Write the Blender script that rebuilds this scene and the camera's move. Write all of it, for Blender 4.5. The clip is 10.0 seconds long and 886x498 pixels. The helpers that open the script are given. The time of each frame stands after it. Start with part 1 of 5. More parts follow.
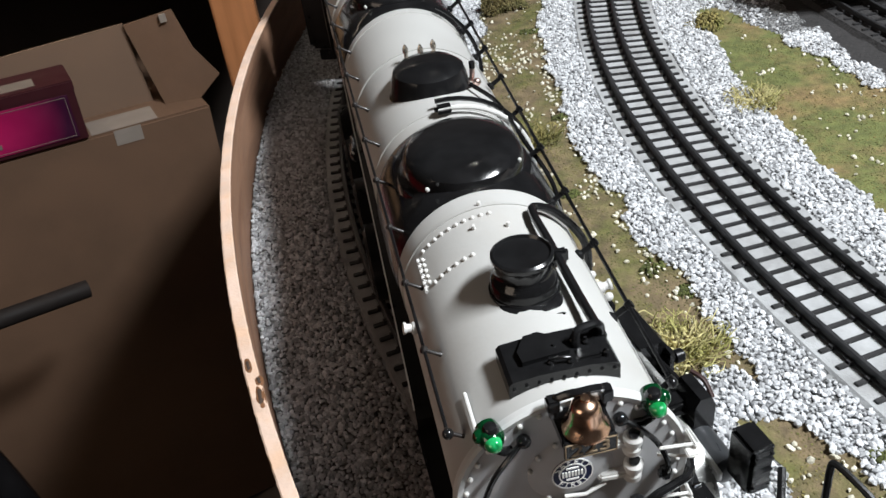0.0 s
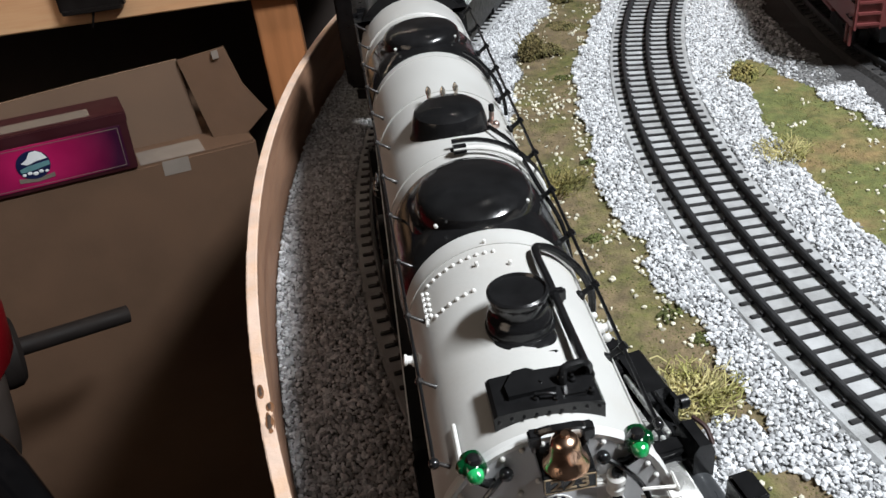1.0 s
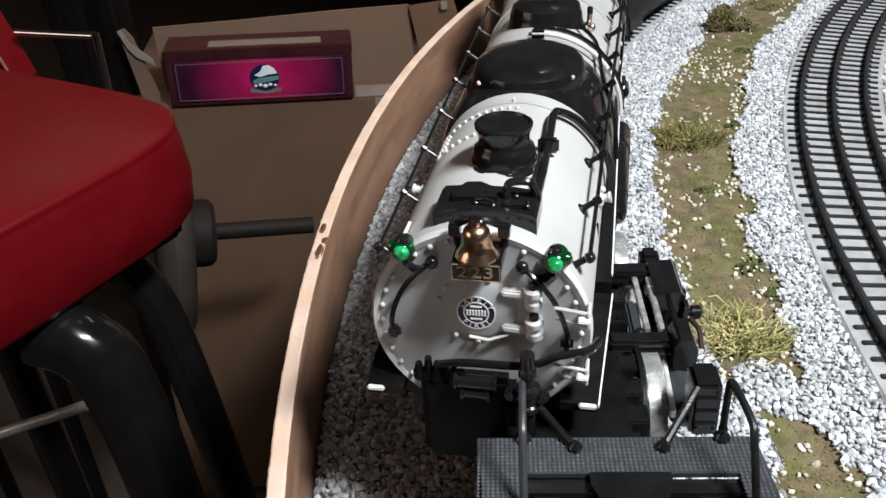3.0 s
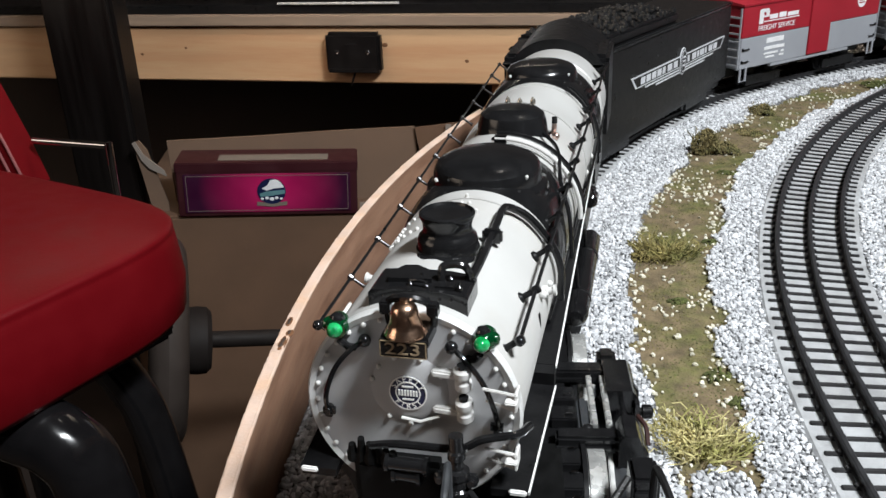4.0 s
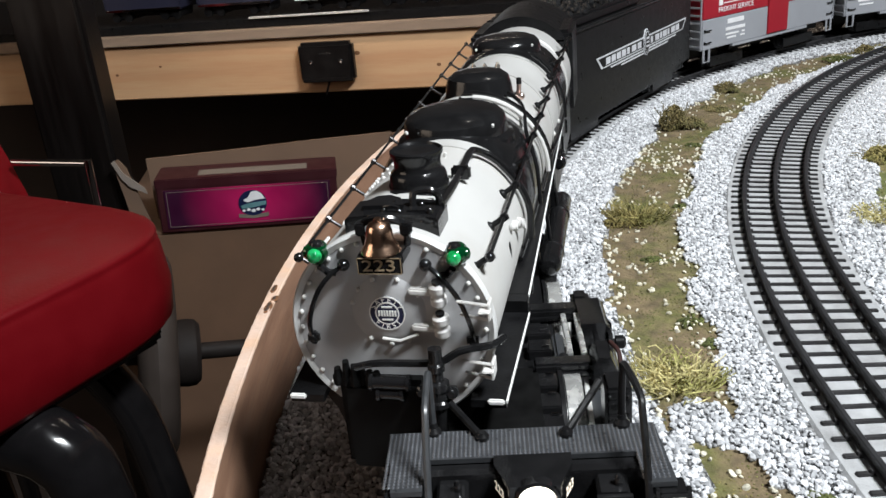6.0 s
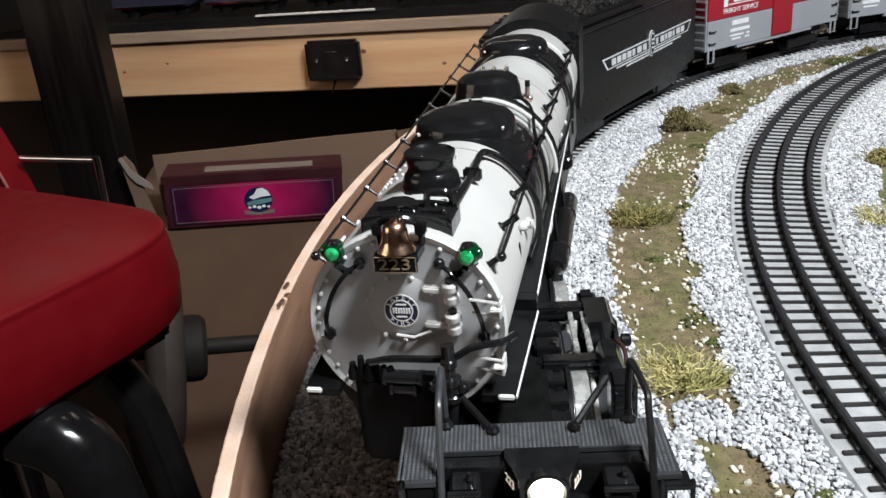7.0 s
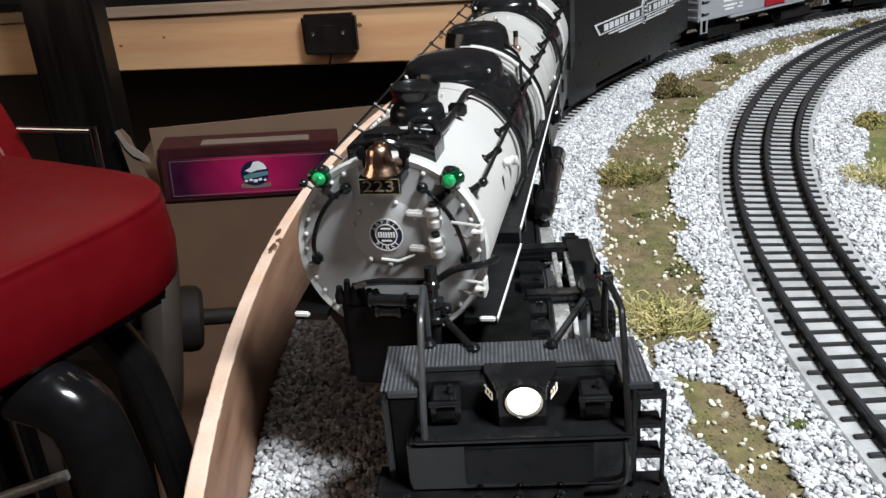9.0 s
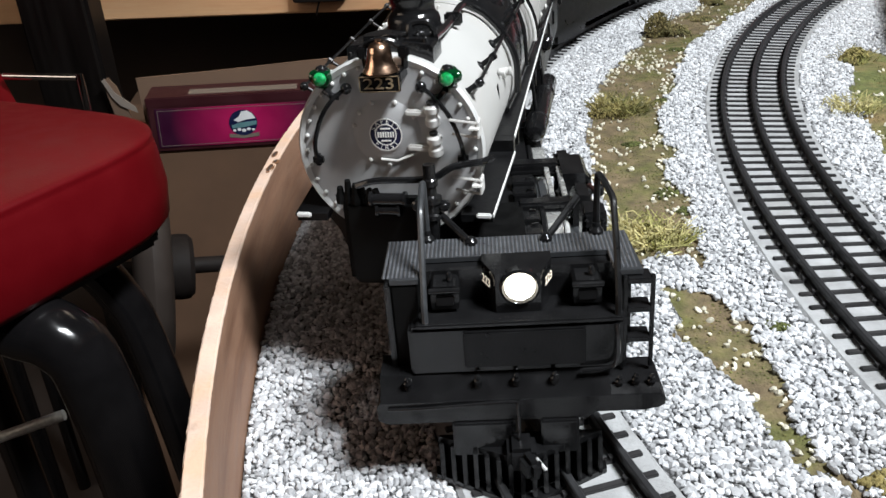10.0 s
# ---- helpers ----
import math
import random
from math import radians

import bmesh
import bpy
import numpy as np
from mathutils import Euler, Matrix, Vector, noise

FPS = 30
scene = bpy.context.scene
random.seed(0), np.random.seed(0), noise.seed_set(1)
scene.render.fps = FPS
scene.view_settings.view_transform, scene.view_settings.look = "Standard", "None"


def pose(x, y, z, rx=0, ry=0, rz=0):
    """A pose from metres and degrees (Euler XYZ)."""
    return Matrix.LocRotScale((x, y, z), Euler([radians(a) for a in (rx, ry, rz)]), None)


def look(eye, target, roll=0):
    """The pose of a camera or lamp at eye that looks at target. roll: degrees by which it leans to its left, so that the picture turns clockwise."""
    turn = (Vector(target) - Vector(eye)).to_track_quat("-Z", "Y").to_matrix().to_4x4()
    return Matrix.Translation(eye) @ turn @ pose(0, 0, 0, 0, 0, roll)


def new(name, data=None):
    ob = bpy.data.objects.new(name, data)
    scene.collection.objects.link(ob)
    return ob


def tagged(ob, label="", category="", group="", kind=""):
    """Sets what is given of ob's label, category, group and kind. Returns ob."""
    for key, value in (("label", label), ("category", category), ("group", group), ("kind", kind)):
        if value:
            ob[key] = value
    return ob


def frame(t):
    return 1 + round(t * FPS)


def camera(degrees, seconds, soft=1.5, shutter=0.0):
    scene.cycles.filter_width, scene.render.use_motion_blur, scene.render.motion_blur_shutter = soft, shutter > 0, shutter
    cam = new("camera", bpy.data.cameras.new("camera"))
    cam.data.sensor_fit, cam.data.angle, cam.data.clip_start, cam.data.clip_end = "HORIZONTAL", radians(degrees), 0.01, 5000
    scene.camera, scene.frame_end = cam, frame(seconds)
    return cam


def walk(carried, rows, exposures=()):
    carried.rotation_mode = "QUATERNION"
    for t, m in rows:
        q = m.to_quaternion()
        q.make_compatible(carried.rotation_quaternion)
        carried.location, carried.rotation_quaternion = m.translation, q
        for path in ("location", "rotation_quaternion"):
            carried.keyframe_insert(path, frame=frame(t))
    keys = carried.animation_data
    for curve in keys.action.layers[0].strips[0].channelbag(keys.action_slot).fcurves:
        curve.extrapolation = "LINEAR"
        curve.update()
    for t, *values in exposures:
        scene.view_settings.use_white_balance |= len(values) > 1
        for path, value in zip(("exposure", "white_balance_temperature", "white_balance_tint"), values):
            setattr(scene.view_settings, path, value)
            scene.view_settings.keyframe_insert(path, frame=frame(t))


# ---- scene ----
cam = camera(54.2, 10.0)
PATH = [
    (0, (-0.032, -0.109, 0.218), (0.149, 1.502, -0.954), -8.0),
    (0.5, (-0.015, -0.133, 0.23), (0.071, 1.545, -0.854), -8.0),
    (1, (-0.023, -0.116, 0.219), (0.076, 1.563, -0.864), -7.4),
    (1.5, (0.012, -0.145, 0.208), (-0.032, 1.543, -0.864), -6.3),
    (2, (0.02, -0.151, 0.205), (-0.19, 1.514, -0.882), -4.2),
    (2.2, (0.021, -0.148, 0.204), (-0.234, 1.51, -0.885), -4.5),
    (3.3, (0.033, -0.153, 0.184), (-0.385, 1.54, -0.796), -3.4),
    (3.5, (0.036, -0.155, 0.183), (-0.365, 1.583, -0.722), -3.2),
    (4, (0.047, -0.155, 0.182), (-0.394, 1.628, -0.609), -2.3),
    (4.5, (0.051, -0.157, 0.177), (-0.421, 1.644, -0.552), -1.6),
    (5, (0.059, -0.163, 0.17), (-0.375, 1.645, -0.567), -3.8),
    (5.5, (0.054, -0.169, 0.167), (-0.362, 1.637, -0.585), -5.1),
    (5.7, (0.054, -0.17, 0.167), (-0.361, 1.633, -0.591), -5.3),
    (6.8, (0.049, -0.18, 0.166), (-0.332, 1.636, -0.582), -4.2),
    (7, (0.052, -0.179, 0.17), (-0.362, 1.623, -0.591), -4.8),
    (7.5, (0.056, -0.179, 0.167), (-0.363, 1.621, -0.597), -4.5),
    (8, (0.058, -0.182, 0.166), (-0.362, 1.616, -0.603), -3.8),
    (8.5, (0.059, -0.187, 0.161), (-0.355, 1.608, -0.618), -4.0),
    (9, (0.057, -0.19, 0.159), (-0.353, 1.6, -0.635), -4.6),
    (9.5, (0.062, -0.206, 0.141), (-0.322, 1.568, -0.698), -4.7),
    (10, (0.056, -0.204, 0.148), (-0.323, 1.553, -0.729), -4.5),
]
walk(cam, [(t, look(eye, target, roll)) for t, eye, target, roll in PATH])


# ---- world and light ----
world = bpy.data.worlds.new("world")
scene.world = world
world.use_nodes = True
wbg = world.node_tree.nodes["Background"]
wbg.inputs["Color"].default_value = (0.9, 0.75, 0.62, 1)
wbg.inputs["Strength"].default_value = 0.003


def area_lamp(name, eye, target, wide, high, watts, colour, roll=0):
    data = bpy.data.lights.new(name, "AREA")
    data.shape, data.size, data.size_y, data.energy, data.color = "RECTANGLE", wide, high, watts, colour
    ob = new(name, data)
    ob.matrix_world = look(eye, target, roll)
    return ob


# a cool fixture above the layout, and a warm strip over the far bench
area_lamp("bench_lamp", (0.71, -0.275, 1.198), (0.03, 0.10, 0.05), 0.42, 0.12, 41.5, (0.92, 0.965, 1.0))
area_lamp("shelf_strip", (-0.36, 0.74, 0.42), (-0.36, 0.97, -0.05), 0.75, 0.04, 2.0, (1.0, 0.84, 0.68))
area_lamp("room_lamp", (-1.75, -0.75, 0.75), (-0.4, 0.7, -0.2), 1.1, 0.9, 6.0, (1.0, 0.82, 0.66))
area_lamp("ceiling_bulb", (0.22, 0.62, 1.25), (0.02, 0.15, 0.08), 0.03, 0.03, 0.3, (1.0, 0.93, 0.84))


# ---- materials ----
def material(name, colour, rough=0.5, metal=0.0, vary=0.12, scale=60.0, bump=0.0, bump_scale=400.0, island=0.0, coat=0.0,
             second=None, second_scale=12.0, spec=0.5, piece=0.0, stretch=(1, 1, 1), spread=(0.45, 0.62)):
    m = bpy.data.materials.new(name)
    m.use_nodes = True
    nt = m.node_tree
    b = nt.nodes["Principled BSDF"]
    tc = nt.nodes.new("ShaderNodeTexCoord")
    mp = nt.nodes.new("ShaderNodeMapping")
    mp.inputs["Scale"].default_value = stretch
    nt.links.new(tc.outputs["Object"], mp.inputs["Vector"])
    n1 = nt.nodes.new("ShaderNodeTexNoise")
    n1.inputs["Scale"].default_value = scale
    n1.inputs["Detail"].default_value = 6
    nt.links.new(mp.outputs["Vector"], n1.inputs["Vector"])
    val = nt.nodes.new("ShaderNodeMapRange")
    val.inputs["From Min"].default_value, val.inputs["From Max"].default_value = 0.3, 0.7
    val.inputs["To Min"].default_value, val.inputs["To Max"].default_value = 1 - vary, 1 + vary
    nt.links.new(n1.outputs["Fac"], val.inputs["Value"])
    hsv = nt.nodes.new("ShaderNodeHueSaturation")
    hsv.inputs["Color"].default_value = (*colour, 1)
    if second:
        n2 = nt.nodes.new("ShaderNodeTexNoise")
        n2.inputs["Scale"].default_value = second_scale
        n2.inputs["Detail"].default_value = 8
        n2.inputs["Roughness"].default_value = 0.65
        nt.links.new(mp.outputs["Vector"], n2.inputs["Vector"])
        r = nt.nodes.new("ShaderNodeMapRange")
        r.inputs["From Min"].default_value, r.inputs["From Max"].default_value = spread
        nt.links.new(n2.outputs["Fac"], r.inputs["Value"])
        mix = nt.nodes.new("ShaderNodeMixRGB")
        mix.inputs["Color1"].default_value = (*colour, 1)
        mix.inputs["Color2"].default_value = (*second, 1)
        nt.links.new(r.outputs["Result"], mix.inputs["Fac"])
        nt.links.new(mix.outputs["Color"], hsv.inputs["Color"])
    last = val.outputs["Result"]
    for amount, node, socket in ((island, "ShaderNodeNewGeometry", "Random Per Island"), (piece, "ShaderNodeObjectInfo", "Random")):
        if amount:
            g = nt.nodes.new(node)
            k = nt.nodes.new("ShaderNodeMapRange")
            k.inputs["To Min"].default_value, k.inputs["To Max"].default_value = 1 - amount, 1 + amount
            nt.links.new(g.outputs[socket], k.inputs["Value"])
            mu = nt.nodes.new("ShaderNodeMath")
            mu.operation = "MULTIPLY"
            nt.links.new(last, mu.inputs[0])
            nt.links.new(k.outputs["Result"], mu.inputs[1])
            last = mu.outputs["Value"]
    nt.links.new(last, hsv.inputs["Value"])
    nt.links.new(hsv.outputs["Color"], b.inputs["Base Color"])
    rr = nt.nodes.new("ShaderNodeMapRange")
    rr.inputs["From Min"].default_value, rr.inputs["From Max"].default_value = 0.3, 0.7
    rr.inputs["To Min"].default_value, rr.inputs["To Max"].default_value = max(rough - 0.08, 0.02), min(rough + 0.08, 1)
    nt.links.new(n1.outputs["Fac"], rr.inputs["Value"])
    nt.links.new(rr.outputs["Result"], b.inputs["Roughness"])
    b.inputs["Metallic"].default_value = metal
    b.inputs["Coat Weight"].default_value = coat
    b.inputs["Specular IOR Level"].default_value = spec
    if bump:
        n3 = nt.nodes.new("ShaderNodeTexNoise")
        n3.inputs["Scale"].default_value = bump_scale
        n3.inputs["Detail"].default_value = 5
        nt.links.new(mp.outputs["Vector"], n3.inputs["Vector"])
        bp = nt.nodes.new("ShaderNodeBump")
        bp.inputs["Strength"].default_value = min(bump, 1.0)
        bp.inputs["Distance"].default_value = 0.001
        nt.links.new(n3.outputs["Fac"], bp.inputs["Height"])
        nt.links.new(bp.outputs["Normal"], b.inputs["Normal"])
    return m


def stone_bed(name, scale):
    """Packed stones: a colour for each cell, dark gaps and relief."""
    m = bpy.data.materials.new(name)
    m.use_nodes = True
    nt = m.node_tree
    b = nt.nodes["Principled BSDF"]
    tc = nt.nodes.new("ShaderNodeTexCoord")
    cells, gaps = nt.nodes.new("ShaderNodeTexVoronoi"), nt.nodes.new("ShaderNodeTexVoronoi")
    gaps.feature = "DISTANCE_TO_EDGE"
    for v in (cells, gaps):
        v.inputs["Scale"].default_value = scale
        nt.links.new(tc.outputs["Object"], v.inputs["Vector"])
    tone = nt.nodes.new("ShaderNodeSeparateColor")
    nt.links.new(cells.outputs["Color"], tone.inputs["Color"])
    grey = nt.nodes.new("ShaderNodeMapRange")
    grey.inputs["To Min"].default_value, grey.inputs["To Max"].default_value = 0.18, 0.36
    nt.links.new(tone.outputs["Red"], grey.inputs["Value"])
    edge = nt.nodes.new("ShaderNodeMapRange")
    edge.inputs["From Max"].default_value = 0.16
    edge.inputs["To Min"].default_value = 0.3
    nt.links.new(gaps.outputs["Distance"], edge.inputs["Value"])
    mu = nt.nodes.new("ShaderNodeMath")
    mu.operation = "MULTIPLY"
    nt.links.new(grey.outputs["Result"], mu.inputs[0])
    nt.links.new(edge.outputs["Result"], mu.inputs[1])
    nt.links.new(mu.outputs["Value"], b.inputs["Base Color"])
    bp = nt.nodes.new("ShaderNodeBump")
    bp.inputs["Strength"].default_value = 1.0
    bp.inputs["Distance"].default_value = 0.0012
    nt.links.new(edge.outputs["Result"], bp.inputs["Height"])
    nt.links.new(bp.outputs["Normal"], b.inputs["Normal"])
    b.inputs["Roughness"].default_value = 0.85
    return m


def printed_glow(name, middle, ends):
    """Print that runs from one ink in the middle of a panel to another at its ends."""
    m = material(name, ends, 0.4, vary=0.08, scale=40)
    nt = m.node_tree
    tc = nt.nodes.new("ShaderNodeTexCoord")
    mp = nt.nodes.new("ShaderNodeMapping")
    mp.vector_type = "TEXTURE"
    mp.inputs["Location"].default_value = (0.132, 0, -0.170)
    mp.inputs["Scale"].default_value = (0.092, 0.2, 0.08)
    gr = nt.nodes.new("ShaderNodeTexGradient")
    gr.gradient_type = "SPHERICAL"
    mix = nt.nodes.new("ShaderNodeMixRGB")
    mix.inputs["Color1"].default_value, mix.inputs["Color2"].default_value = (*ends, 1), (*middle, 1)
    nt.links.new(tc.outputs["Object"], mp.inputs["Vector"])
    nt.links.new(mp.outputs["Vector"], gr.inputs["Vector"])
    nt.links.new(gr.outputs["Fac"], mix.inputs["Fac"])
    hsv = next(n for n in nt.nodes if n.bl_idname == "ShaderNodeHueSaturation")
    nt.links.new(mix.outputs["Color"], hsv.inputs["Color"])
    return m


def lamp_material(name, colour, strength):
    m = bpy.data.materials.new(name)
    m.use_nodes = True
    b = m.node_tree.nodes["Principled BSDF"]
    b.inputs["Base Color"].default_value = (*colour, 1)
    b.inputs["Emission Color"].default_value = (*colour, 1)
    b.inputs["Emission Strength"].default_value = strength
    return m


BOILER_WHITE = material("boiler_white", (0.455, 0.45, 0.435), 0.38, vary=0.04, scale=45, second=(0.43, 0.41, 0.385), second_scale=28, spread=(0.5, 0.75), bump=0.04, bump_scale=900)
RIM_WHITE = material("rim_white", (0.58, 0.58, 0.57), 0.4, vary=0.05)
FRONT_GREY = material("smokebox_grey", (0.43, 0.43, 0.435), 0.5, vary=0.07, scale=90, bump=0.05, bump_scale=1500)
FITTING = material("white_fittings", (0.62, 0.61, 0.59), 0.45, vary=0.06, scale=300)
BLACK = material("black_gloss_paint", (0.009, 0.009, 0.0095), 0.16, vary=0.25, scale=150, bump=0.04, bump_scale=1200)
BLACK_MATT = material("black_satin_paint", (0.007, 0.007, 0.0075), 0.34, vary=0.3, spec=0.22, scale=200, bump=0.08, bump_scale=1500)
BLACK_DULL = material("dull_black_casting", (0.004, 0.004, 0.004), 0.6, vary=0.3, spec=0.12, scale=200)
TREAD = material("tread_plate_grey", (0.035, 0.037, 0.04), 0.35, vary=0.15, scale=400)
STUD = material("worn_tread_studs", (0.11, 0.115, 0.126), 0.34, 0.2, vary=0.3, scale=500)
POST_STEEL = material("dull_steel_post", (0.02, 0.017, 0.016), 0.3, 0.0, vary=0.15, scale=300)
STEEL = material("bright_steel", (0.74, 0.74, 0.72), 0.38, 0.45, vary=0.15, scale=300)
BRASS = material("polished_brass", (0.93, 0.60, 0.42), 0.22, 1.0, vary=0.12, scale=300)
SILVER = material("nickel_valve", (0.72, 0.66, 0.58), 0.22, 0.9, vary=0.12, scale=300)
COPPER = material("copper_valve", (0.70, 0.52, 0.46), 0.3, 1.0, vary=0.12, scale=300)
GOLD_PAINT = material("gold_numerals", (0.27, 0.20, 0.125), 0.5, 0.1, vary=0.1)
GREEN_GLASS = material("green_lens", (0.004, 0.20, 0.045), 0.08, vary=0.5, scale=420, coat=1.0, second=(0.02, 0.42, 0.13), second_scale=260, bump=0.5, bump_scale=500)
GREEN_BODY = material("dark_green_lamp_body", (0.001, 0.035, 0.010), 0.1, vary=0.2, scale=300, coat=0.6)
NAVY = material("emblem_navy", (0.007, 0.011, 0.05), 0.4, vary=0.1)
WHITE_PAINT = material("white_lettering", (0.80, 0.80, 0.78), 0.45, vary=0.05)
TENDER_WHITE = material("dull_white_lettering", (0.58, 0.59, 0.61), 0.5, vary=0.1, scale=200)
HOSE = material("brown_hose", (0.035, 0.012, 0.010), 0.5)
CAR_WHITE = material("white_car_lettering", (0.74, 0.74, 0.75), 0.5, vary=0.08, scale=200)
HEADLIGHT = lamp_material("lit_headlight", (1.0, 0.93, 0.78), 6.0)
NUMBER_LIGHT = lamp_material("lit_number_glass", (1.0, 0.88, 0.72), 0.5)
RAIL = material("blackened_rail", (0.032, 0.032, 0.034), 0.5, 0.3, vary=0.3, scale=150)
TIE = material("black_tie", (0.022, 0.021, 0.022), 0.6, vary=0.3, scale=200, piece=0.25, bump=0.15, bump_scale=900)
ROADBED = material("grey_roadbed", (0.40, 0.405, 0.41), 0.8, vary=0.14, scale=120, bump=0.35, bump_scale=1300, second=(0.31, 0.31, 0.31), second_scale=40)
BALLAST_BASE = stone_bed("ballast_bed", 420)
STRAY_STONE = material("cream_stone", (0.66, 0.62, 0.50), 0.75, vary=0.14, scale=900, island=0.25, bump=0.15, bump_scale=1500)
BALLAST = material("ballast_stone", (0.545, 0.55, 0.565), 0.75, vary=0.14, scale=900, island=0.42, bump=0.15, bump_scale=1500)
EARTH = material("scenic_earth", (0.165, 0.122, 0.068), 0.95, vary=0.35, scale=160, second=(0.115, 0.115, 0.035), second_scale=30, bump=0.8, bump_scale=700)
TURF = material("turf_crumbs", (0.17, 0.14, 0.05), 0.95, vary=0.2, scale=150, island=0.5, second=(0.09, 0.11, 0.03), second_scale=35)
LAWN = material("green_turf", (0.125, 0.137, 0.044), 0.95, vary=0.3, scale=200, second=(0.22, 0.155, 0.07), second_scale=22, bump=0.8, bump_scale=900)
STRAW = material("straw_grass", (0.54, 0.47, 0.22), 0.8, vary=0.1, island=0.35, second=(0.27, 0.26, 0.08), second_scale=90)
BROWN_TUFT = material("olive_grass", (0.20, 0.16, 0.055), 0.9, vary=0.1, island=0.45)
PLYWOOD = material("plywood_edge", (0.29, 0.16, 0.10), 0.6, vary=0.14, scale=24, stretch=(1, 1, 7), second=(0.215, 0.11, 0.066), second_scale=16, bump=0.25, bump_scale=300)
PLY_TOP = material("cut_plywood_edge", (0.68, 0.50, 0.40), 0.7, vary=0.12, scale=120, second=(0.60, 0.40, 0.28), second_scale=60, bump=0.25, bump_scale=600)
KNOT = material("dark_knot", (0.05, 0.03, 0.02), 0.8)
PINE = material("pine_board", (0.56, 0.35, 0.195), 0.6, vary=0.08, scale=14, stretch=(0.5, 3, 7), second=(0.47, 0.265, 0.14), second_scale=7, bump=0.15, bump_scale=200)
PINE_PALE = material("pale_pine_edge", (0.25, 0.18, 0.13), 0.7, vary=0.15, scale=30, stretch=(0.5, 4, 4))
ORANGE_WOOD = material("stained_post", (0.36, 0.15, 0.06), 0.5, vary=0.15, scale=20, stretch=(5, 5, 0.6))
CARDBOARD = material("cardboard", (0.116, 0.064, 0.037), 0.85, vary=0.07, scale=18, second=(0.096, 0.053, 0.030), second_scale=5, bump=0.1, bump_scale=300)
CARD_PALE = material("pale_cardboard", (0.14, 0.088, 0.058), 0.85, vary=0.08, scale=18)
TAPE = material("clear_tape", (0.22, 0.19, 0.165), 0.15, vary=0.1, scale=30)
MAROON = material("maroon_card", (0.032, 0.0045, 0.0075), 0.45, vary=0.12, scale=30)
MAGENTA = printed_glow("magenta_card", (0.46, 0.008, 0.10), (0.03, 0.002, 0.02))
PALE_LABEL = material("pale_label", (0.15, 0.125, 0.105), 0.6, vary=0.08)
RED_VINYL = material("red_vinyl", (0.128, 0.0028, 0.0055), 0.45, spec=0.14, vary=0.08, scale=40, bump=0.12, bump_scale=500)
DARK_METAL = material("dark_tube", (0.007, 0.0065, 0.007), 0.14, 0.0, spec=0.4, vary=0.2)
CHROME = material("chrome_tube", (0.55, 0.55, 0.56), 0.12, 1.0, vary=0.1)
GREY_PLATE = material("grey_iron", (0.04, 0.031, 0.0265), 0.55, 0.0, spec=0.3, vary=0.15, scale=30, bump=0.1)
IRON_DARK = material("dark_iron", (0.014, 0.011, 0.010), 0.65, spec=0.15, vary=0.2, scale=40, bump=0.1)
ROOM_DARK = material("dark_room", (0.07, 0.053, 0.045), 0.8, vary=0.25, scale=4)
POST_DARK = material("dark_varnish", (0.004, 0.003, 0.0028), 0.4, vary=0.3, scale=14, stretch=(6, 6, 0.5), bump=0.1)
FLOOR_DARK = material("dark_floor", (0.06, 0.045, 0.038), 0.7, vary=0.3, scale=6)
TABLE_SIDE = material("bench_top", (0.30, 0.26, 0.22), 0.8, vary=0.15, scale=10)
FREIGHT_RED = material("freight_red", (0.31, 0.013, 0.024), 0.45, vary=0.06, scale=40)
FREIGHT_GREY = material("freight_grey", (0.30, 0.31, 0.335), 0.5, vary=0.06, scale=40)
# oxide red with the shade on the far car mixed into the colour
OXIDE_SHADED = material("shade_darkened_oxide", (0.14, 0.031, 0.03), 0.55, vary=0.12, scale=40)
WHEEL_STEEL = material("worn_wheel_steel", (0.62, 0.62, 0.60), 0.26, 0.65, vary=0.25, scale=300)
# near-black ground colour that stands in for shade round the inner track
SHADE_BED = material("shade_black_bed", (0.03, 0.028, 0.028), 0.9, vary=0.4, scale=500, bump=0.7, bump_scale=600)
COAL = material("coal", (0.009, 0.009, 0.0095), 0.35, vary=0.4, scale=400, island=0.5)
SHELF_WHITE = material("white_car_side", (0.72, 0.74, 0.76), 0.5, vary=0.06)
BLUE_DARK = material("dark_blue_car", (0.012, 0.013, 0.03), 0.5, vary=0.1)
BLACK_PLASTIC = material("black_plastic", (0.006, 0.005, 0.005), 0.4, vary=0.2, spec=0.3)


# ---- mesh helpers, in millimetres ----
def mesh_from(name, bm, mat, smooth=35):
    me = bpy.data.meshes.new(name)
    bmesh.ops.scale(bm, vec=(0.001, 0.001, 0.001), verts=bm.verts)
    bm.normal_update()
    bm.to_mesh(me)
    bm.free()
    for m in mat if isinstance(mat, (list, tuple)) else [mat]:
        me.materials.append(m)
    if smooth:
        me.polygons.foreach_set("use_smooth", [True] * len(me.polygons))
        me.set_sharp_from_angle(angle=radians(smooth))
    return me


def part(name, bm, mat, parent=None, label="", smooth=35):
    ob = new(name, mesh_from(name, bm, mat, smooth))
    if parent:
        ob.parent = parent
    if label:
        tagged(ob, label)
    return ob


def thing(name, label, category, group="", at=None):
    ob = tagged(new(name), label, category, group)
    ob.empty_display_size = 0.01
    if at is not None:
        ob.matrix_world = at
    return ob


def B():
    return bmesh.new()


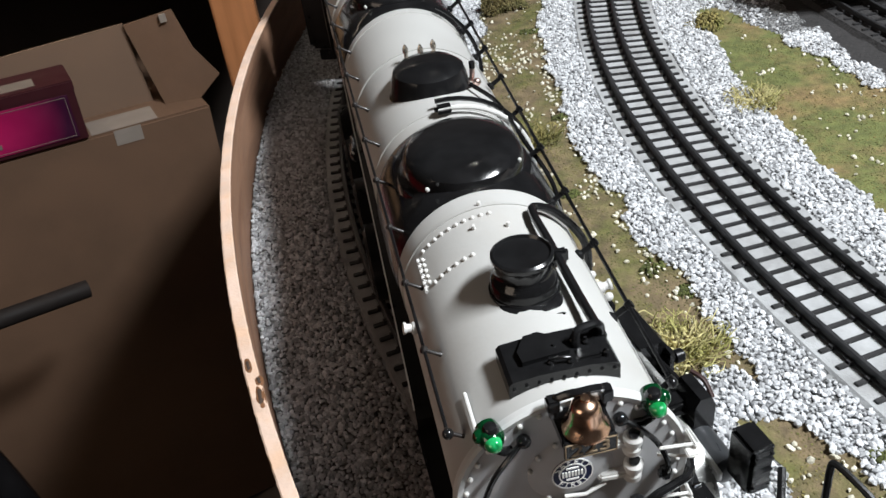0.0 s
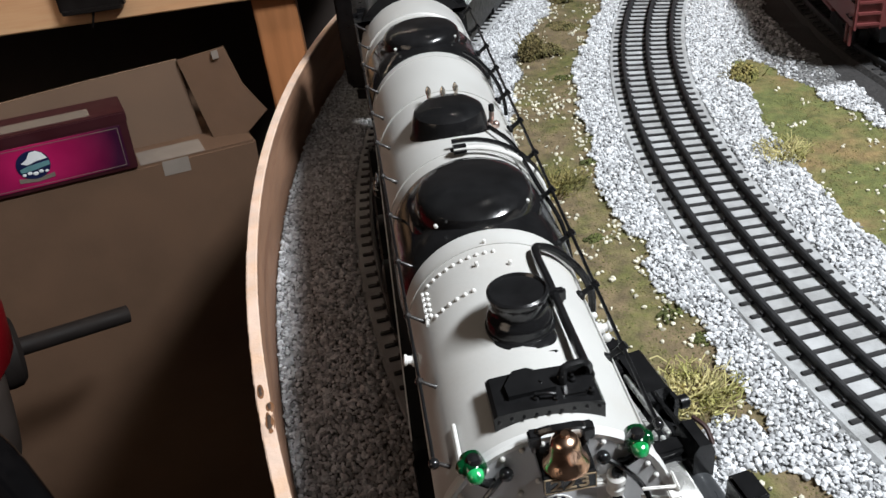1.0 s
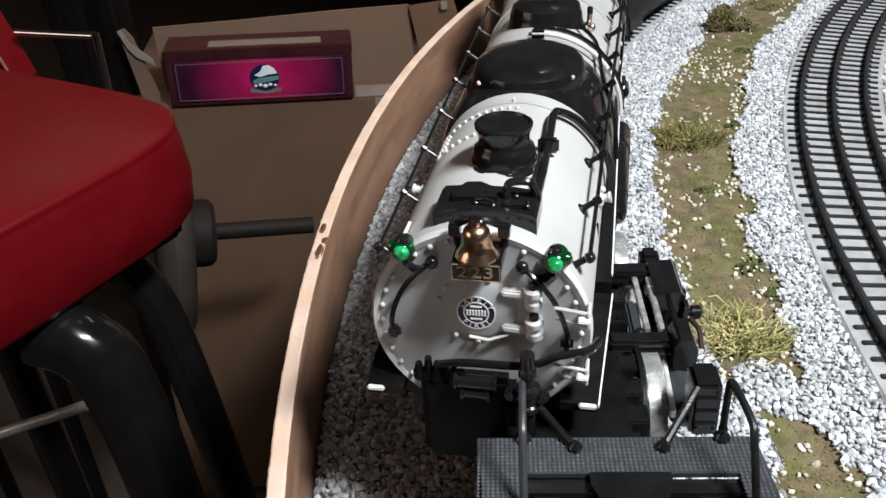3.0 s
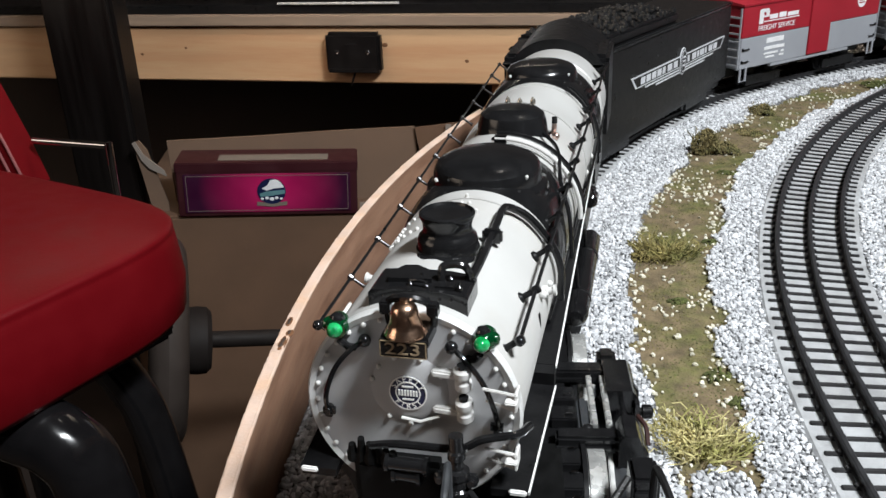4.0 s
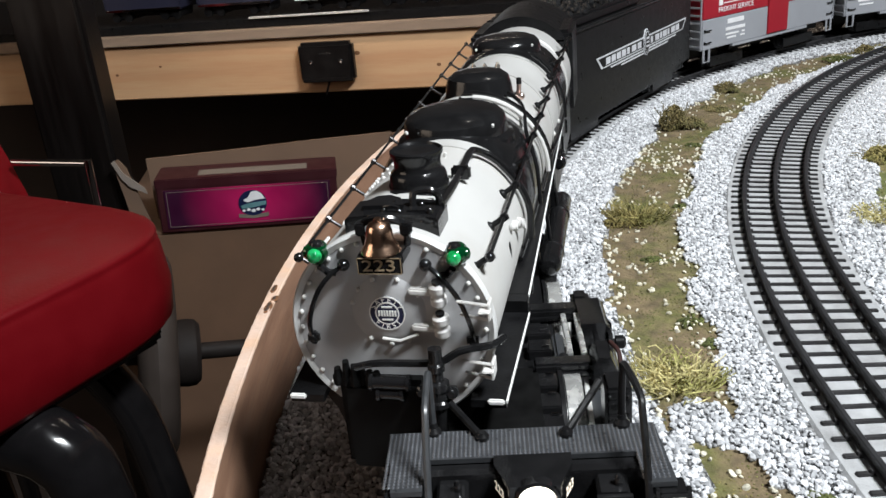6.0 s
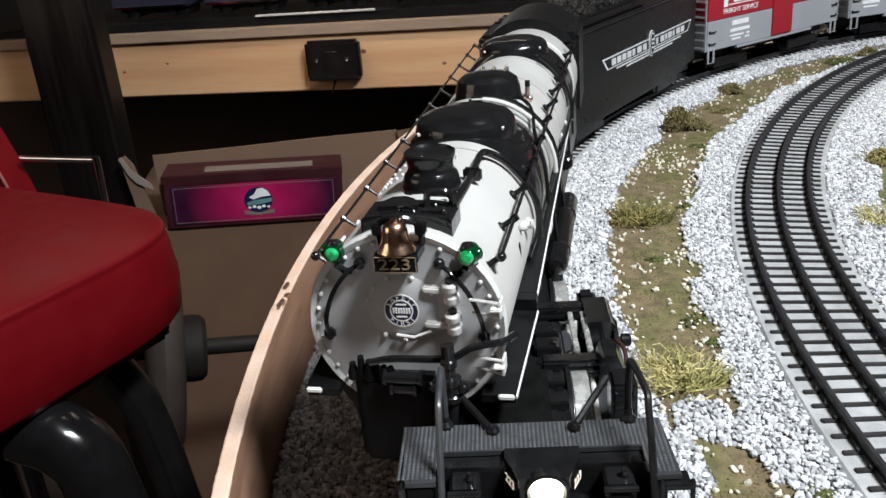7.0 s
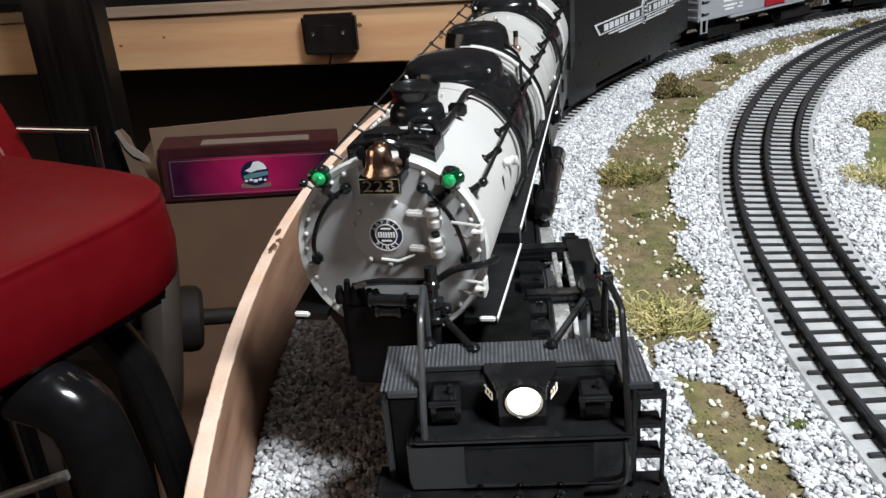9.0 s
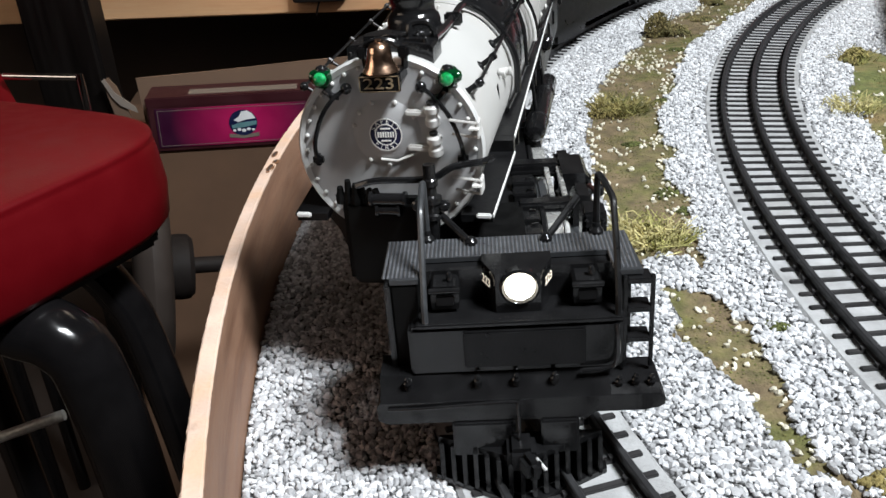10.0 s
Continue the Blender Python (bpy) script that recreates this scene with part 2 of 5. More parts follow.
def block(bm, x0, x1, y0, y1, z0, z1, bevel=0.0, rot=None):
    m = Matrix.LocRotScale(((x0 + x1) / 2, (y0 + y1) / 2, (z0 + z1) / 2), rot, (abs(x1 - x0), abs(y1 - y0), abs(z1 - z0)))
    got = bmesh.ops.create_cube(bm, size=1, matrix=m)
    if bevel:
        edges = {e for v in got["verts"] for e in v.link_edges}
        bmesh.ops.bevel(bm, geom=list(edges), offset=bevel, segments=2, affect="EDGES", clamp_overlap=True)
    return bm


def nudge(ob, x, y, z):
    ob.location = ob.location + Vector((x, y, z)) / 1000
    return ob


def frame_of(d):
    d = Vector(d).normalized()
    a = Vector((0, 0, 1)) if abs(d.z) < 0.9 else Vector((1, 0, 0))
    u = d.cross(a).normalized()
    return u, d.cross(u)


def rings(bm, loops, close=True, caps=True):
    made = [[bm.verts.new(p) for p in loop] for loop in loops]
    n = len(made[0])
    for a, b in zip(made, made[1:]):
        for i in range(n if close else n - 1):
            j = (i + 1) % n
            bm.faces.new((a[i], a[j], b[j], b[i]))
    if caps and close:
        bm.faces.new(list(reversed(made[0])))
        bm.faces.new(made[-1])
    return bm


def lathe(bm, profile, origin=(0, 0, 0), axis=(0, 0, 1), n=32, caps=True):
    """profile: (radius, distance along the axis)."""
    o, d = Vector(origin), Vector(axis).normalized()
    u, w = frame_of(d)
    loops = []
    for r, h in profile:
        r = max(r, 0.01)
        loops.append([o + d * h + u * (r * math.cos(2 * math.pi * i / n)) + w * (r * math.sin(2 * math.pi * i / n)) for i in range(n)])
    return rings(bm, loops, True, caps)


def rod(bm, a, b, r, r2=None, n=12):
    a, b = Vector(a), Vector(b)
    return lathe(bm, [(r, 0), (r if r2 is None else r2, (b - a).length)], a, b - a, n)


def tube(bm, points, r, n=8):
    pts = [Vector(p) for p in points]
    loops = []
    u = None
    for i, p in enumerate(pts):
        d = (pts[min(i + 1, len(pts) - 1)] - pts[max(i - 1, 0)]).normalized()
        if u is None:
            u, w = frame_of(d)
        u = (u - d * u.dot(d)).normalized()
        w = d.cross(u)
        loops.append([p + u * (r * math.cos(2 * math.pi * k / n)) + w * (r * math.sin(2 * math.pi * k / n)) for k in range(n)])
    return rings(bm, loops)


def smooth_path(points, steps=6):
    pts = [Vector(p) for p in points]
    pts = [pts[0] * 2 - pts[1]] + pts + [pts[-1] * 2 - pts[-2]]
    out = []
    for i in range(1, len(pts) - 2):
        p0, p1, p2, p3 = pts[i - 1:i + 3]
        for k in range(steps):
            t = k / steps
            out.append(0.5 * ((2 * p1) + (p2 - p0) * t + (2 * p0 - 5 * p1 + 4 * p2 - p3) * t * t + (3 * p1 - p0 - 3 * p2 + p3) * t ** 3))
    out.append(pts[-2])
    return out


def ball(bm, c, r, u=12, v=8, scale=(1, 1, 1)):
    bmesh.ops.create_uvsphere(bm, u_segments=u, v_segments=v, radius=r, matrix=Matrix.LocRotScale(c, None, scale))
    return bm


def prism(bm, outline, y0, y1):
    """An outline in x and z, pulled from y0 to y1."""
    return rings(bm, [[(x, y0, z) for x, z in outline], [(x, y1, z) for x, z in outline]])


def slab(bm, outline, z0, z1):
    """An outline in x and y, pulled from z0 to z1."""
    return rings(bm, [[(x, y, z0) for x, y in outline], [(x, y, z1) for x, y in outline]])


def writing(name, text, size, mat, parent, m, depth=0.15):
    """Raised letters; size is the height in millimetres, m the pose in metres."""
    cu = bpy.data.curves.new(name, "FONT")
    cu.body, cu.size, cu.extrude, cu.align_x, cu.align_y = text, size * 0.0014, depth * 0.001, "CENTER", "CENTER"
    tmp = new(name, cu)
    dg = bpy.context.evaluated_depsgraph_get()
    me = bpy.data.meshes.new_from_object(tmp.evaluated_get(dg))
    bpy.data.objects.remove(tmp)
    me.materials.clear()
    me.materials.append(mat)
    ob = new(name, me)
    ob.parent = parent
    ob.matrix_local = m
    return ob


# ---- the layout: ground, ballast, tracks ----
C_OUT, R_OUT = (620.0, 240.0), 638.0
C_MID, R_MID = (877.0, 197.5), 750.0
C_IN, R_IN = (900.0, 330.0), 607.0
C_FENCE, R_FENCE = (735.0, 222.0), 820.3
HALF_BED = 25.0


def on_arc(c, r, degrees):
    a = radians(degrees)
    return c[0] - r * math.cos(a), c[1] + r * math.sin(a)


def off(c, r, x, y):
    return np.hypot(x - c[0], y - c[1]) - r


def ripple(x, y, size, seed=0.0):
    return noise.noise(Vector((x / size + seed, y / size - seed, seed)))


def surface(x, y):
    """What covers the layout at a place, and its height: 0 ballast, 1 brown earth, 2 green turf, 3 ground blackened for
    shade.
    """
    d1, d2, d3 = off(C_OUT, R_OUT, x, y), off(C_MID, R_MID, x, y), off(C_IN, R_IN, x, y)
    w = 7 * ripple(x, y, 30) + 4 * ripple(x, y, 9, 3.0)
    kind = 0
    far = max(0.0, min(2.0, (y - 420) / 120))
    if d1 < -61 + 6 * far + w and d2 > 45 - 7 * far + w and not (abs(y - 74 + 0.25 * (x - 80) + 2 * w) < 13 and x > 66 + w):
        kind = 1
    elif d2 < -52 + 0.7 * w and x < 221 + (380 - y) * 0.145 + w and y < 385:
        kind = 2
    # the shade along the inner track is painted over the ballast here
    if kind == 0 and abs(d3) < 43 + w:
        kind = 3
    z = 0.8 * ripple(x, y, 40, 5.0)
    if kind == 0:
        z += 1.0 - 1.5 * min(1, max(0, (min(abs(d1), abs(d2), abs(d3)) - 30) / 40))
    else:
        z += -0.6 + 0.9 * ripple(x, y, 14, 8.0)
    return kind, z


def build_ground():
    bm = B()
    thetas = np.linspace(-46, 66, 560)
    radii = np.concatenate([np.linspace(R_FENCE - 4.6, 455, 170), np.linspace(449, 370, 14), np.linspace(350, 20, 9)])
    grid = []
    for th in thetas:
        row = []
        for r in radii:
            x, y = on_arc(C_FENCE, r, th)
            k, z = surface(x, y)
            v = bm.verts.new((x, y, z))
            row.append((v, k))
        grid.append(row)
    for a, b in zip(grid, grid[1:]):
        for i in range(len(radii) - 1):
            f = bm.faces.new((a[i][0], b[i][0], b[i + 1][0], a[i + 1][0]))
            f.material_index = a[i][1]
    bmesh.ops.recalc_face_normals(bm, faces=bm.faces)
    return tagged(part("ground", bm, [BALLAST_BASE, EARTH, LAWN, SHADE_BED]), "model landscape of pale ballast, brown earth and green turf", "ground", kind="structure")


build_ground()


def scatter(name, spacing, fill, size, keep, mat, flat, label, category, base="ico", seed=1):
    """Many small lumps strewn over the layout, as one mesh."""
    rng = np.random.default_rng(seed)
    tmp = bmesh.new()
    if base == "ico":
        bmesh.ops.create_icosphere(tmp, subdivisions=1, radius=1)
    else:
        bmesh.ops.create_cone(tmp, segments=4, radius1=1, radius2=0.2, depth=1.4, cap_ends=True)
        bmesh.ops.triangulate(tmp, faces=tmp.faces)
    shape = np.array([v.co[:] for v in tmp.verts])
    faces = np.array([[v.index for v in f.verts] for f in tmp.faces])
    tmp.free()
    places = []
    step = spacing
    rows_r = np.arange(R_FENCE - 5.8, 420, -step * 0.88)
    for i, r in enumerate(rows_r):
        arc = radians(90) * r
        for k in range(int(arc / step)):
            th = -36 + 90 * (k + 0.5 * (i % 2) + rng.uniform(-0.3, 0.3)) * step / arc
            x, y = on_arc(C_FENCE, r + rng.uniform(-0.3, 0.3) * step, th)
            if (r < 505 + 60 * rng.random() and y > 330) or (y > 560 and rng.random() < (y - 560) / 300) or rng.random() > fill:
                continue
            z = keep(x, y, rng)
            if z is not None:
                places.append((x, y, z))
    p = np.array(places)
    n = len(p)
    s = rng.uniform(size[0], size[1], (n, 1, 1)) * rng.uniform(0.66, 1.34, (n, 1, 3))
    q = rng.normal(size=(n, 4))
    q /= np.linalg.norm(q, axis=1)[:, None]
    w, a, b, c = q.T
    rot = np.stack([np.stack([1 - 2 * (b * b + c * c), 2 * (a * b - c * w), 2 * (a * c + b * w)], -1),
                    np.stack([2 * (a * b + c * w), 1 - 2 * (a * a + c * c), 2 * (b * c - a * w)], -1),
                    np.stack([2 * (a * c - b * w), 2 * (b * c + a * w), 1 - 2 * (a * a + b * b)], -1)], 1)
    v = shape[None] * rng.uniform(0.7, 1.25, (n, len(shape), 1)) * s
    v = np.einsum("nij,nkj->nki", rot, v)
    v[:, :, 2] *= flat
    v += p[:, None, :]
    f = faces[None] + (np.arange(n) * len(shape))[:, None, None]
    me = bpy.data.meshes.new(name)
    me.from_pydata((v.reshape(-1, 3) * 0.001).tolist(), [], f.reshape(-1, 3).tolist())
    me.materials.append(mat)
    me.polygons.foreach_set("use_smooth", [False] * len(me.polygons))
    return tagged(new(name, me), label, category, kind="stuff")


def ballast_place(x, y, rng):
    d1, d2, d3 = off(C_OUT, R_OUT, x, y), off(C_MID, R_MID, x, y), off(C_IN, R_IN, x, y)
    if min(abs(d1), abs(d2), abs(d3)) < HALF_BED - 0.4 + 1.8 * rng.random():
        return None
    kind, z = surface(x, y)
    if kind:
        return None
    return z + 0.9 * rng.random()


def turf_place(x, y, rng):
    kind, z = surface(x, y)
    return z + 0.2 if kind in (1, 2) and ripple(x, y, 12, 2.0) > -0.15 else None


def stray_place(x, y, rng):
    kind, z = surface(x, y)
    if kind in (0, 3):
        return None
    d1, d2 = off(C_OUT, R_OUT, x, y), off(C_MID, R_MID, x, y)
    rim = kind == 1 and min(abs(d1 + 61), abs(d2 - 45)) < 7
    spill = kind == 1 and ((x - 73) / 18) ** 2 + ((y - 368) / 26) ** 2 < 1
    if rng.random() > (0.26 if spill else (0.22 if y < 400 else 0.12) if rim else 0.24 if ripple(x, y, 11, 6.0) > (0.06 if y < 70 else 0.3) else 0.012):
        return None
    return z + 0.5


scatter("stray_stones", 2.1, 0.95, (0.6, 1.25), stray_place, STRAY_STONE, 0.9, "scattered cream stones on the brown earth", "stones", seed=9)
scatter("ballast", 1.66, 0.97, (0.58, 1.38), ballast_place, BALLAST, 0.9, "loose pale grey and white ballast stones beside the tracks", "ballast", seed=4)
scatter("turf", 1.9, 0.8, (0.25, 0.6), turf_place, TURF, 0.4, "crumbly brown and olive scenic turf on the layout", "turf", "cone", seed=5)


def build_track(c, r, t0, t1, label, bed):
    track = thing("model_track", label, "track", "model railway tracks")
    steps = 120

    def strip(bm, profile):
        loops = []
        for k in range(steps + 1):
            th = t0 + (t1 - t0) * k / steps
            loops.append([(*on_arc(c, r + dx, th), z) for dx, z in profile])
        rings(bm, loops)
        bmesh.ops.recalc_face_normals(bm, faces=bm.faces)
        return bm

    part("roadbed", strip(B(), [(-HALF_BED - 3, -2), (HALF_BED + 3, -2), (HALF_BED - 0.8, 1.9), (-HALF_BED + 0.8, 1.9)]), bed, track, "moulded plastic roadbed")
    for dx in (-15.9, 0, 15.9):
        h = 6.4
        profile = [(dx - 1.5, 2.6), (dx + 1.5, 2.6), (dx + 1.4, 3.0), (dx + 0.6, 3.4), (dx + 0.5, 5.0), (dx + 1.0, 5.3), (dx + 0.95, h - 0.3), (dx + 0.65, h),
                   (dx - 0.65, h), (dx - 0.95, h - 0.3), (dx - 1.0, 5.3), (dx - 0.5, 5.0), (dx - 0.6, 3.4), (dx - 1.4, 3.0)]
        part("rail", strip(B(), profile), RAIL, track)
    bm = B()
    block(bm, -22.5, 22.5, -1.05, 1.05, 1.2, 2.7, 0.25)
    for dx in (-15.9, 0, 15.9):
        for s in (-1, 1):
            block(bm, dx + s * 1.9 - 0.6, dx + s * 1.9 + 0.6, -0.8, 0.8, 2.6, 3.7)
    me = mesh_from("tie", bm, TIE)
    count = int(radians(t1 - t0) * r / 8.4)
    for k in range(count):
        th = t0 + (t1 - t0) * (k + 0.5) / count
        ob = new("tie", me)
        x, y = on_arc(c, r, th)
        ob.parent = track
        ob.matrix_local = pose(x / 1000, y / 1000, 0, 0, 0, -th)
    return track


build_track(C_OUT, R_OUT, -32, 66, "three-rail model track with black ties under the locomotive", ROADBED)
build_track(C_MID, R_MID, -30, 48, "three-rail model track with black ties curving through ballast", ROADBED)
# this roadbed is coloured black in place of cast shade
build_track(C_IN, R_IN, -22, 30, "three-rail model track behind the turf, its bed coloured black for shade", SHADE_BED)


def grass_tuft(x, y, wide, high, count, mat, label, seed, lean=0.9):
    rng = np.random.default_rng(seed)
    bm = B()
    for _ in range(count if lean > 0.7 else count // 6):
        a = rng.random() * 2 * math.pi
        r0 = wide * 0.55 * rng.random() ** 0.7
        base = Vector((r0 * math.cos(a), r0 * math.sin(a) * 0.8, -0.5))
        b = a + rng.normal() * 0.9
        out = lean * high * (0.3 + rng.random())
        tip = base + Vector((out * math.cos(b), out * math.sin(b), high * (0.35 + 0.65 * rng.random()) * (1 if lean > 0.7 else 0.65)))
        side = Vector((-math.sin(b), math.cos(b), 0)) * (out * 0.45 * rng.normal())
        mid = base.lerp(tip, 0.45) + Vector((0, 0, high * 0.3 * rng.random())) + side * 0.6
        end = tip + side * -0.5 - Vector((0, 0, high * 0.25 * rng.random()))
        tube(bm, [base, mid, tip, end] if lean > 0.7 else [base, mid, tip], 0.13 + 0.15 * rng.random(), 3)
    # crumbly foam at the foot; the low clumps are mostly that
    foam = count // 3 if lean > 0.7 else count * 3
    for _ in range(foam):
        a = rng.random() * 2 * math.pi
        f = rng.random() ** 0.5
        lump = 1 - f * f * (0.8 + 0.2 * math.sin(3 * a + seed))
        r0 = wide * 0.5 * f * (1 + 0.25 * math.sin(2 * a + seed))
        bmesh.ops.create_icosphere(bm, subdivisions=1, radius=0.45 + 0.7 * rng.random(),
                                   matrix=Matrix.LocRotScale((r0 * math.cos(a), r0 * math.sin(a) * 0.8, high * 0.62 * lump * (0.5 + 0.5 * rng.random())), Euler((a, f, a)), (1, 0.8, 0.7)))
    ob = part("grass_tuft", bm, mat, None, "", 0)
    ob.location = (x / 1000, y / 1000, surface(x, y)[1] / 1000)
    return tagged(ob, label, "grass tuft", "scenic grass tufts")


MOSS = material("dark_moss", (0.075, 0.085, 0.022), 0.95, vary=0.3, scale=300, island=0.4)
BUSH_OLIVE = material("olive_brown_bush", (0.17, 0.135, 0.055), 0.9, vary=0.15, island=0.5, second=(0.09, 0.085, 0.03), second_scale=90)
OLIVE_STRAW = material("olive_straw_grass", (0.29, 0.24, 0.085), 0.85, vary=0.1, island=0.45, second=(0.14, 0.14, 0.04), second_scale=90)
grass_tuft(70, 103, 27, 7.5, 330, STRAW, "spiky straw-yellow grass tuft on brown earth", 11)
grass_tuft(60, 264, 25, 9.5, 240, OLIVE_STRAW, "spiky olive and straw grass tuft between the tracks", 12, 0.8)
grass_tuft(50, 258, 14, 6, 80, BROWN_TUFT, "small dark olive grass clump beside a straw tuft", 13, 0.4)
grass_tuft(88, 443, 17, 30, 330, BUSH_OLIVE, "upright brown scenic bush on the earth strip", 14, 0.25)
grass_tuft(101, 449, 20, 12, 160, BUSH_OLIVE, "low brown clump beside an upright bush", 22, 0.4)
grass_tuft(136, 557, 17, 14, 150, BUSH_OLIVE, "low grey-olive clump at the edge of the ballast", 15, 0.4)
grass_tuft(122, 499, 24, 4, 110, BUSH_OLIVE, "flat dark brown clump on the earth strip", 23, 0.4)
grass_tuft(268, 680, 22, 14, 150, BUSH_OLIVE, "olive clump far along the earth strip", 24, 0.4)
grass_tuft(244, 655, 30, 6, 140, MOSS, "low dark green grass clump on the earth strip", 16, 0.4)
grass_tuft(178, 258, 22, 9, 130, STRAW, "straw-yellow grass tuft on green turf", 17, 0.8)
grass_tuft(202, 362, 22, 15, 180, OLIVE_STRAW, "olive grass clump at the end of the green turf", 18, 0.5)
for k, (x, y, wide) in enumerate(((86, 132, 9), (80, 150, 12), (66, 212, 9), (84, 286, 10), (100, 402, 12), (108, 40, 8), (126, -34, 9), (140, -62, 8))):
    grass_tuft(x, y, wide, 2.2, 26, MOSS, "flat dark green moss patch on the earth", 30 + k, 0.3)
grass_tuft(120, -30, 10, 3, 40, BROWN_TUFT, "small olive moss patch on brown earth", 19, 0.3)


KNOT_BROWN = material("pine_knot", (0.16, 0.07, 0.03), 0.6)


def build_fence():
    fence = thing("edge_fence", "bent raw plywood edging along the bench top", "fence")

    rng = np.random.default_rng(21)

    def sweep(r0, r1, z0, z1, bev, n, rough):
        bm = B()
        prof = [(r0, z0), (r1, z0), (r1, z1 - bev), (r1 - bev, z1), (r0 + bev, z1), (r0, z1 - bev)]
        loops = []
        for k in range(n + 1):
            th = -45 + 101 * k / n
            chip = [rough * rng.normal() for _ in prof]
            loops.append([(*on_arc(C_FENCE, r + e, th), z + 0.6 * e) for (r, z), e in zip(prof, chip)])
        rings(bm, loops)
        bmesh.ops.recalc_face_normals(bm, faces=bm.faces)
        return bm

    part("fence_panel", sweep(R_FENCE - 4.2, R_FENCE - 0.2, -30, 35.6, 0.3, 90, 0.0), PLYWOOD, fence)
    part("top_edge", sweep(R_FENCE - 4.4, R_FENCE, 35.4, 36.4, 0.4, 900, 0.05), PLY_TOP, fence, "pale cut plywood edge")
    for y, long, r in ((101, 5.0, R_FENCE - 1.8), (86, 7.0, R_FENCE - 2.9), (93, 3.0, R_FENCE - 3.7)):
        th = math.degrees(math.asin((y - C_FENCE[1]) / r))
        x, y = on_arc(C_FENCE, r, th)
        ring = part("knot_ring", ball(B(), (0, 0, 0), 1.0, 12, 6, (1.6, long * 0.95, 0.3)), KNOT_BROWN, fence, "brown torn knot ring")
        ring.matrix_local = pose(x / 1000, y / 1000, 0.0362, 0, 0, -th)
        bm = ball(B(), (0, 0, 0), 1.0, 12, 6, (0.8, long * 0.6, 0.55))
        for v in bm.verts:
            v.co += Vector((0.5, 1.4, 0)) * noise.noise(v.co * 1.7)
        k = part("knot", bm, KNOT, fence, "dark split knot")
        k.matrix_local = pose(x / 1000, y / 1000, 0.0362, 0, 0, -th)
    return fence


build_fence()
bm = B()
slab(bm, [on_arc(C_FENCE, R_FENCE - 4.6, -45 + 101 * k / 60) for k in range(61)] + [(900, 900), (900, -300)], -24, -6)
tagged(part("bench_top", bm, TABLE_SIDE), "plywood bench top under the model landscape", "bench", kind="structure")


# ---- the room round the bench ----
def build_room():
    for name, box in (("floor", (-2.6, 2.4, -2.2, 2.2, -0.95, -0.9)), ("ceiling", (-2.6, 2.4, -2.2, 2.2, 1.5, 1.55)), ("wall_north", (-2.6, 2.4, 2.2, 2.25, -0.95, 1.55)),
                      ("wall_south", (-2.6, 2.4, -2.25, -2.2, -0.95, 1.55)), ("wall_west", (-2.65, -2.6, -2.25, 2.25, -0.95, 1.55)), ("wall_east", (2.4, 2.45, -2.25, 2.25, -0.95, 1.55))):
        bm = block(B(), *[1000 * v for v in box])
        tagged(part(name, bm, FLOOR_DARK if name == "floor" else ROOM_DARK), "dark unlit basement " + name.split("_")[0], name.split("_")[0], kind="structure")


build_room()


def far_bench():
    b = thing("far_bench", "rough pine bench frame with a pale plywood top", "bench")
    part("front_beam", block(B(), -1400, 30, 930, 968, -66, 8, 2), PINE, b)
    part("top_board", block(B(), -1400, 60, 924, 1500, 8.5, 22, 1.5), PINE_PALE, b, "pale plywood board edge")
    part("roadbed", block(B(), -1400, 60, 940, 1500, 22.5, 34, 1), BLACK_MATT, b, "dark roadbed strip")
    part("rail", block(B(), -434, -268, 936, 939, 34.5, 37.4, 0.5), STEEL, b, "bright steel rail")
    part("leg", block(B(), -152, -100, 950, 990, -900, -66.5, 2), ORANGE_WOOD, b, "orange-stained wooden leg")
    for x, z, r in ((-572, -21, 2.2), (-288, -16, 4.0), (-640, -30, 2.6), (-180, -36, 3.0)):
        part("knot", ball(B(), (x, 930, z), 1.0, 12, 8, (r, 0.35, r * 0.7)), KNOT_BROWN, b, "dark pine knot")
    part("back_panel", block(B(), -1400, 60, 1480, 1490, -900, -67), ROOM_DARK, b, "dark panel under the bench")
    return b


far_bench()


def control_box():
    c = thing("control_box", "small black plastic control box with a wire on the beam", "control box")
    part("case", block(B(), -364, -290, 914, 929.5, -50, 2, 4), BLACK_PLASTIC, c)
    part("face", block(B(), -361, -293, 911.5, 914.2, -47, -1, 1.2), BLACK_PLASTIC, c)
    part("lower_lip", block(B(), -360, -294, 909.5, 913, -48.5, -43, 1), BLACK_PLASTIC, c)
    for x in (-347, -306):
        part("screw", lathe(B(), [(3.0, 0), (3.0, 1.2), (2.0, 1.8), (0.6, 1.2)], (x, 911.6, -22), (0, -1, 0), 14), CHROME, c)
    for k in range(5):
        part("indicator", ball(B(), (-333 + 3.4 * k, 911.2, -12), 0.8, 8, 6), CHROME, c)
    part("wire", tube(B(), smooth_path([(-328, 922, -50), (-330, 919, -57), (-334, 920, -67)]), 1.4), BLACK_PLASTIC, c)
    return c


control_box()


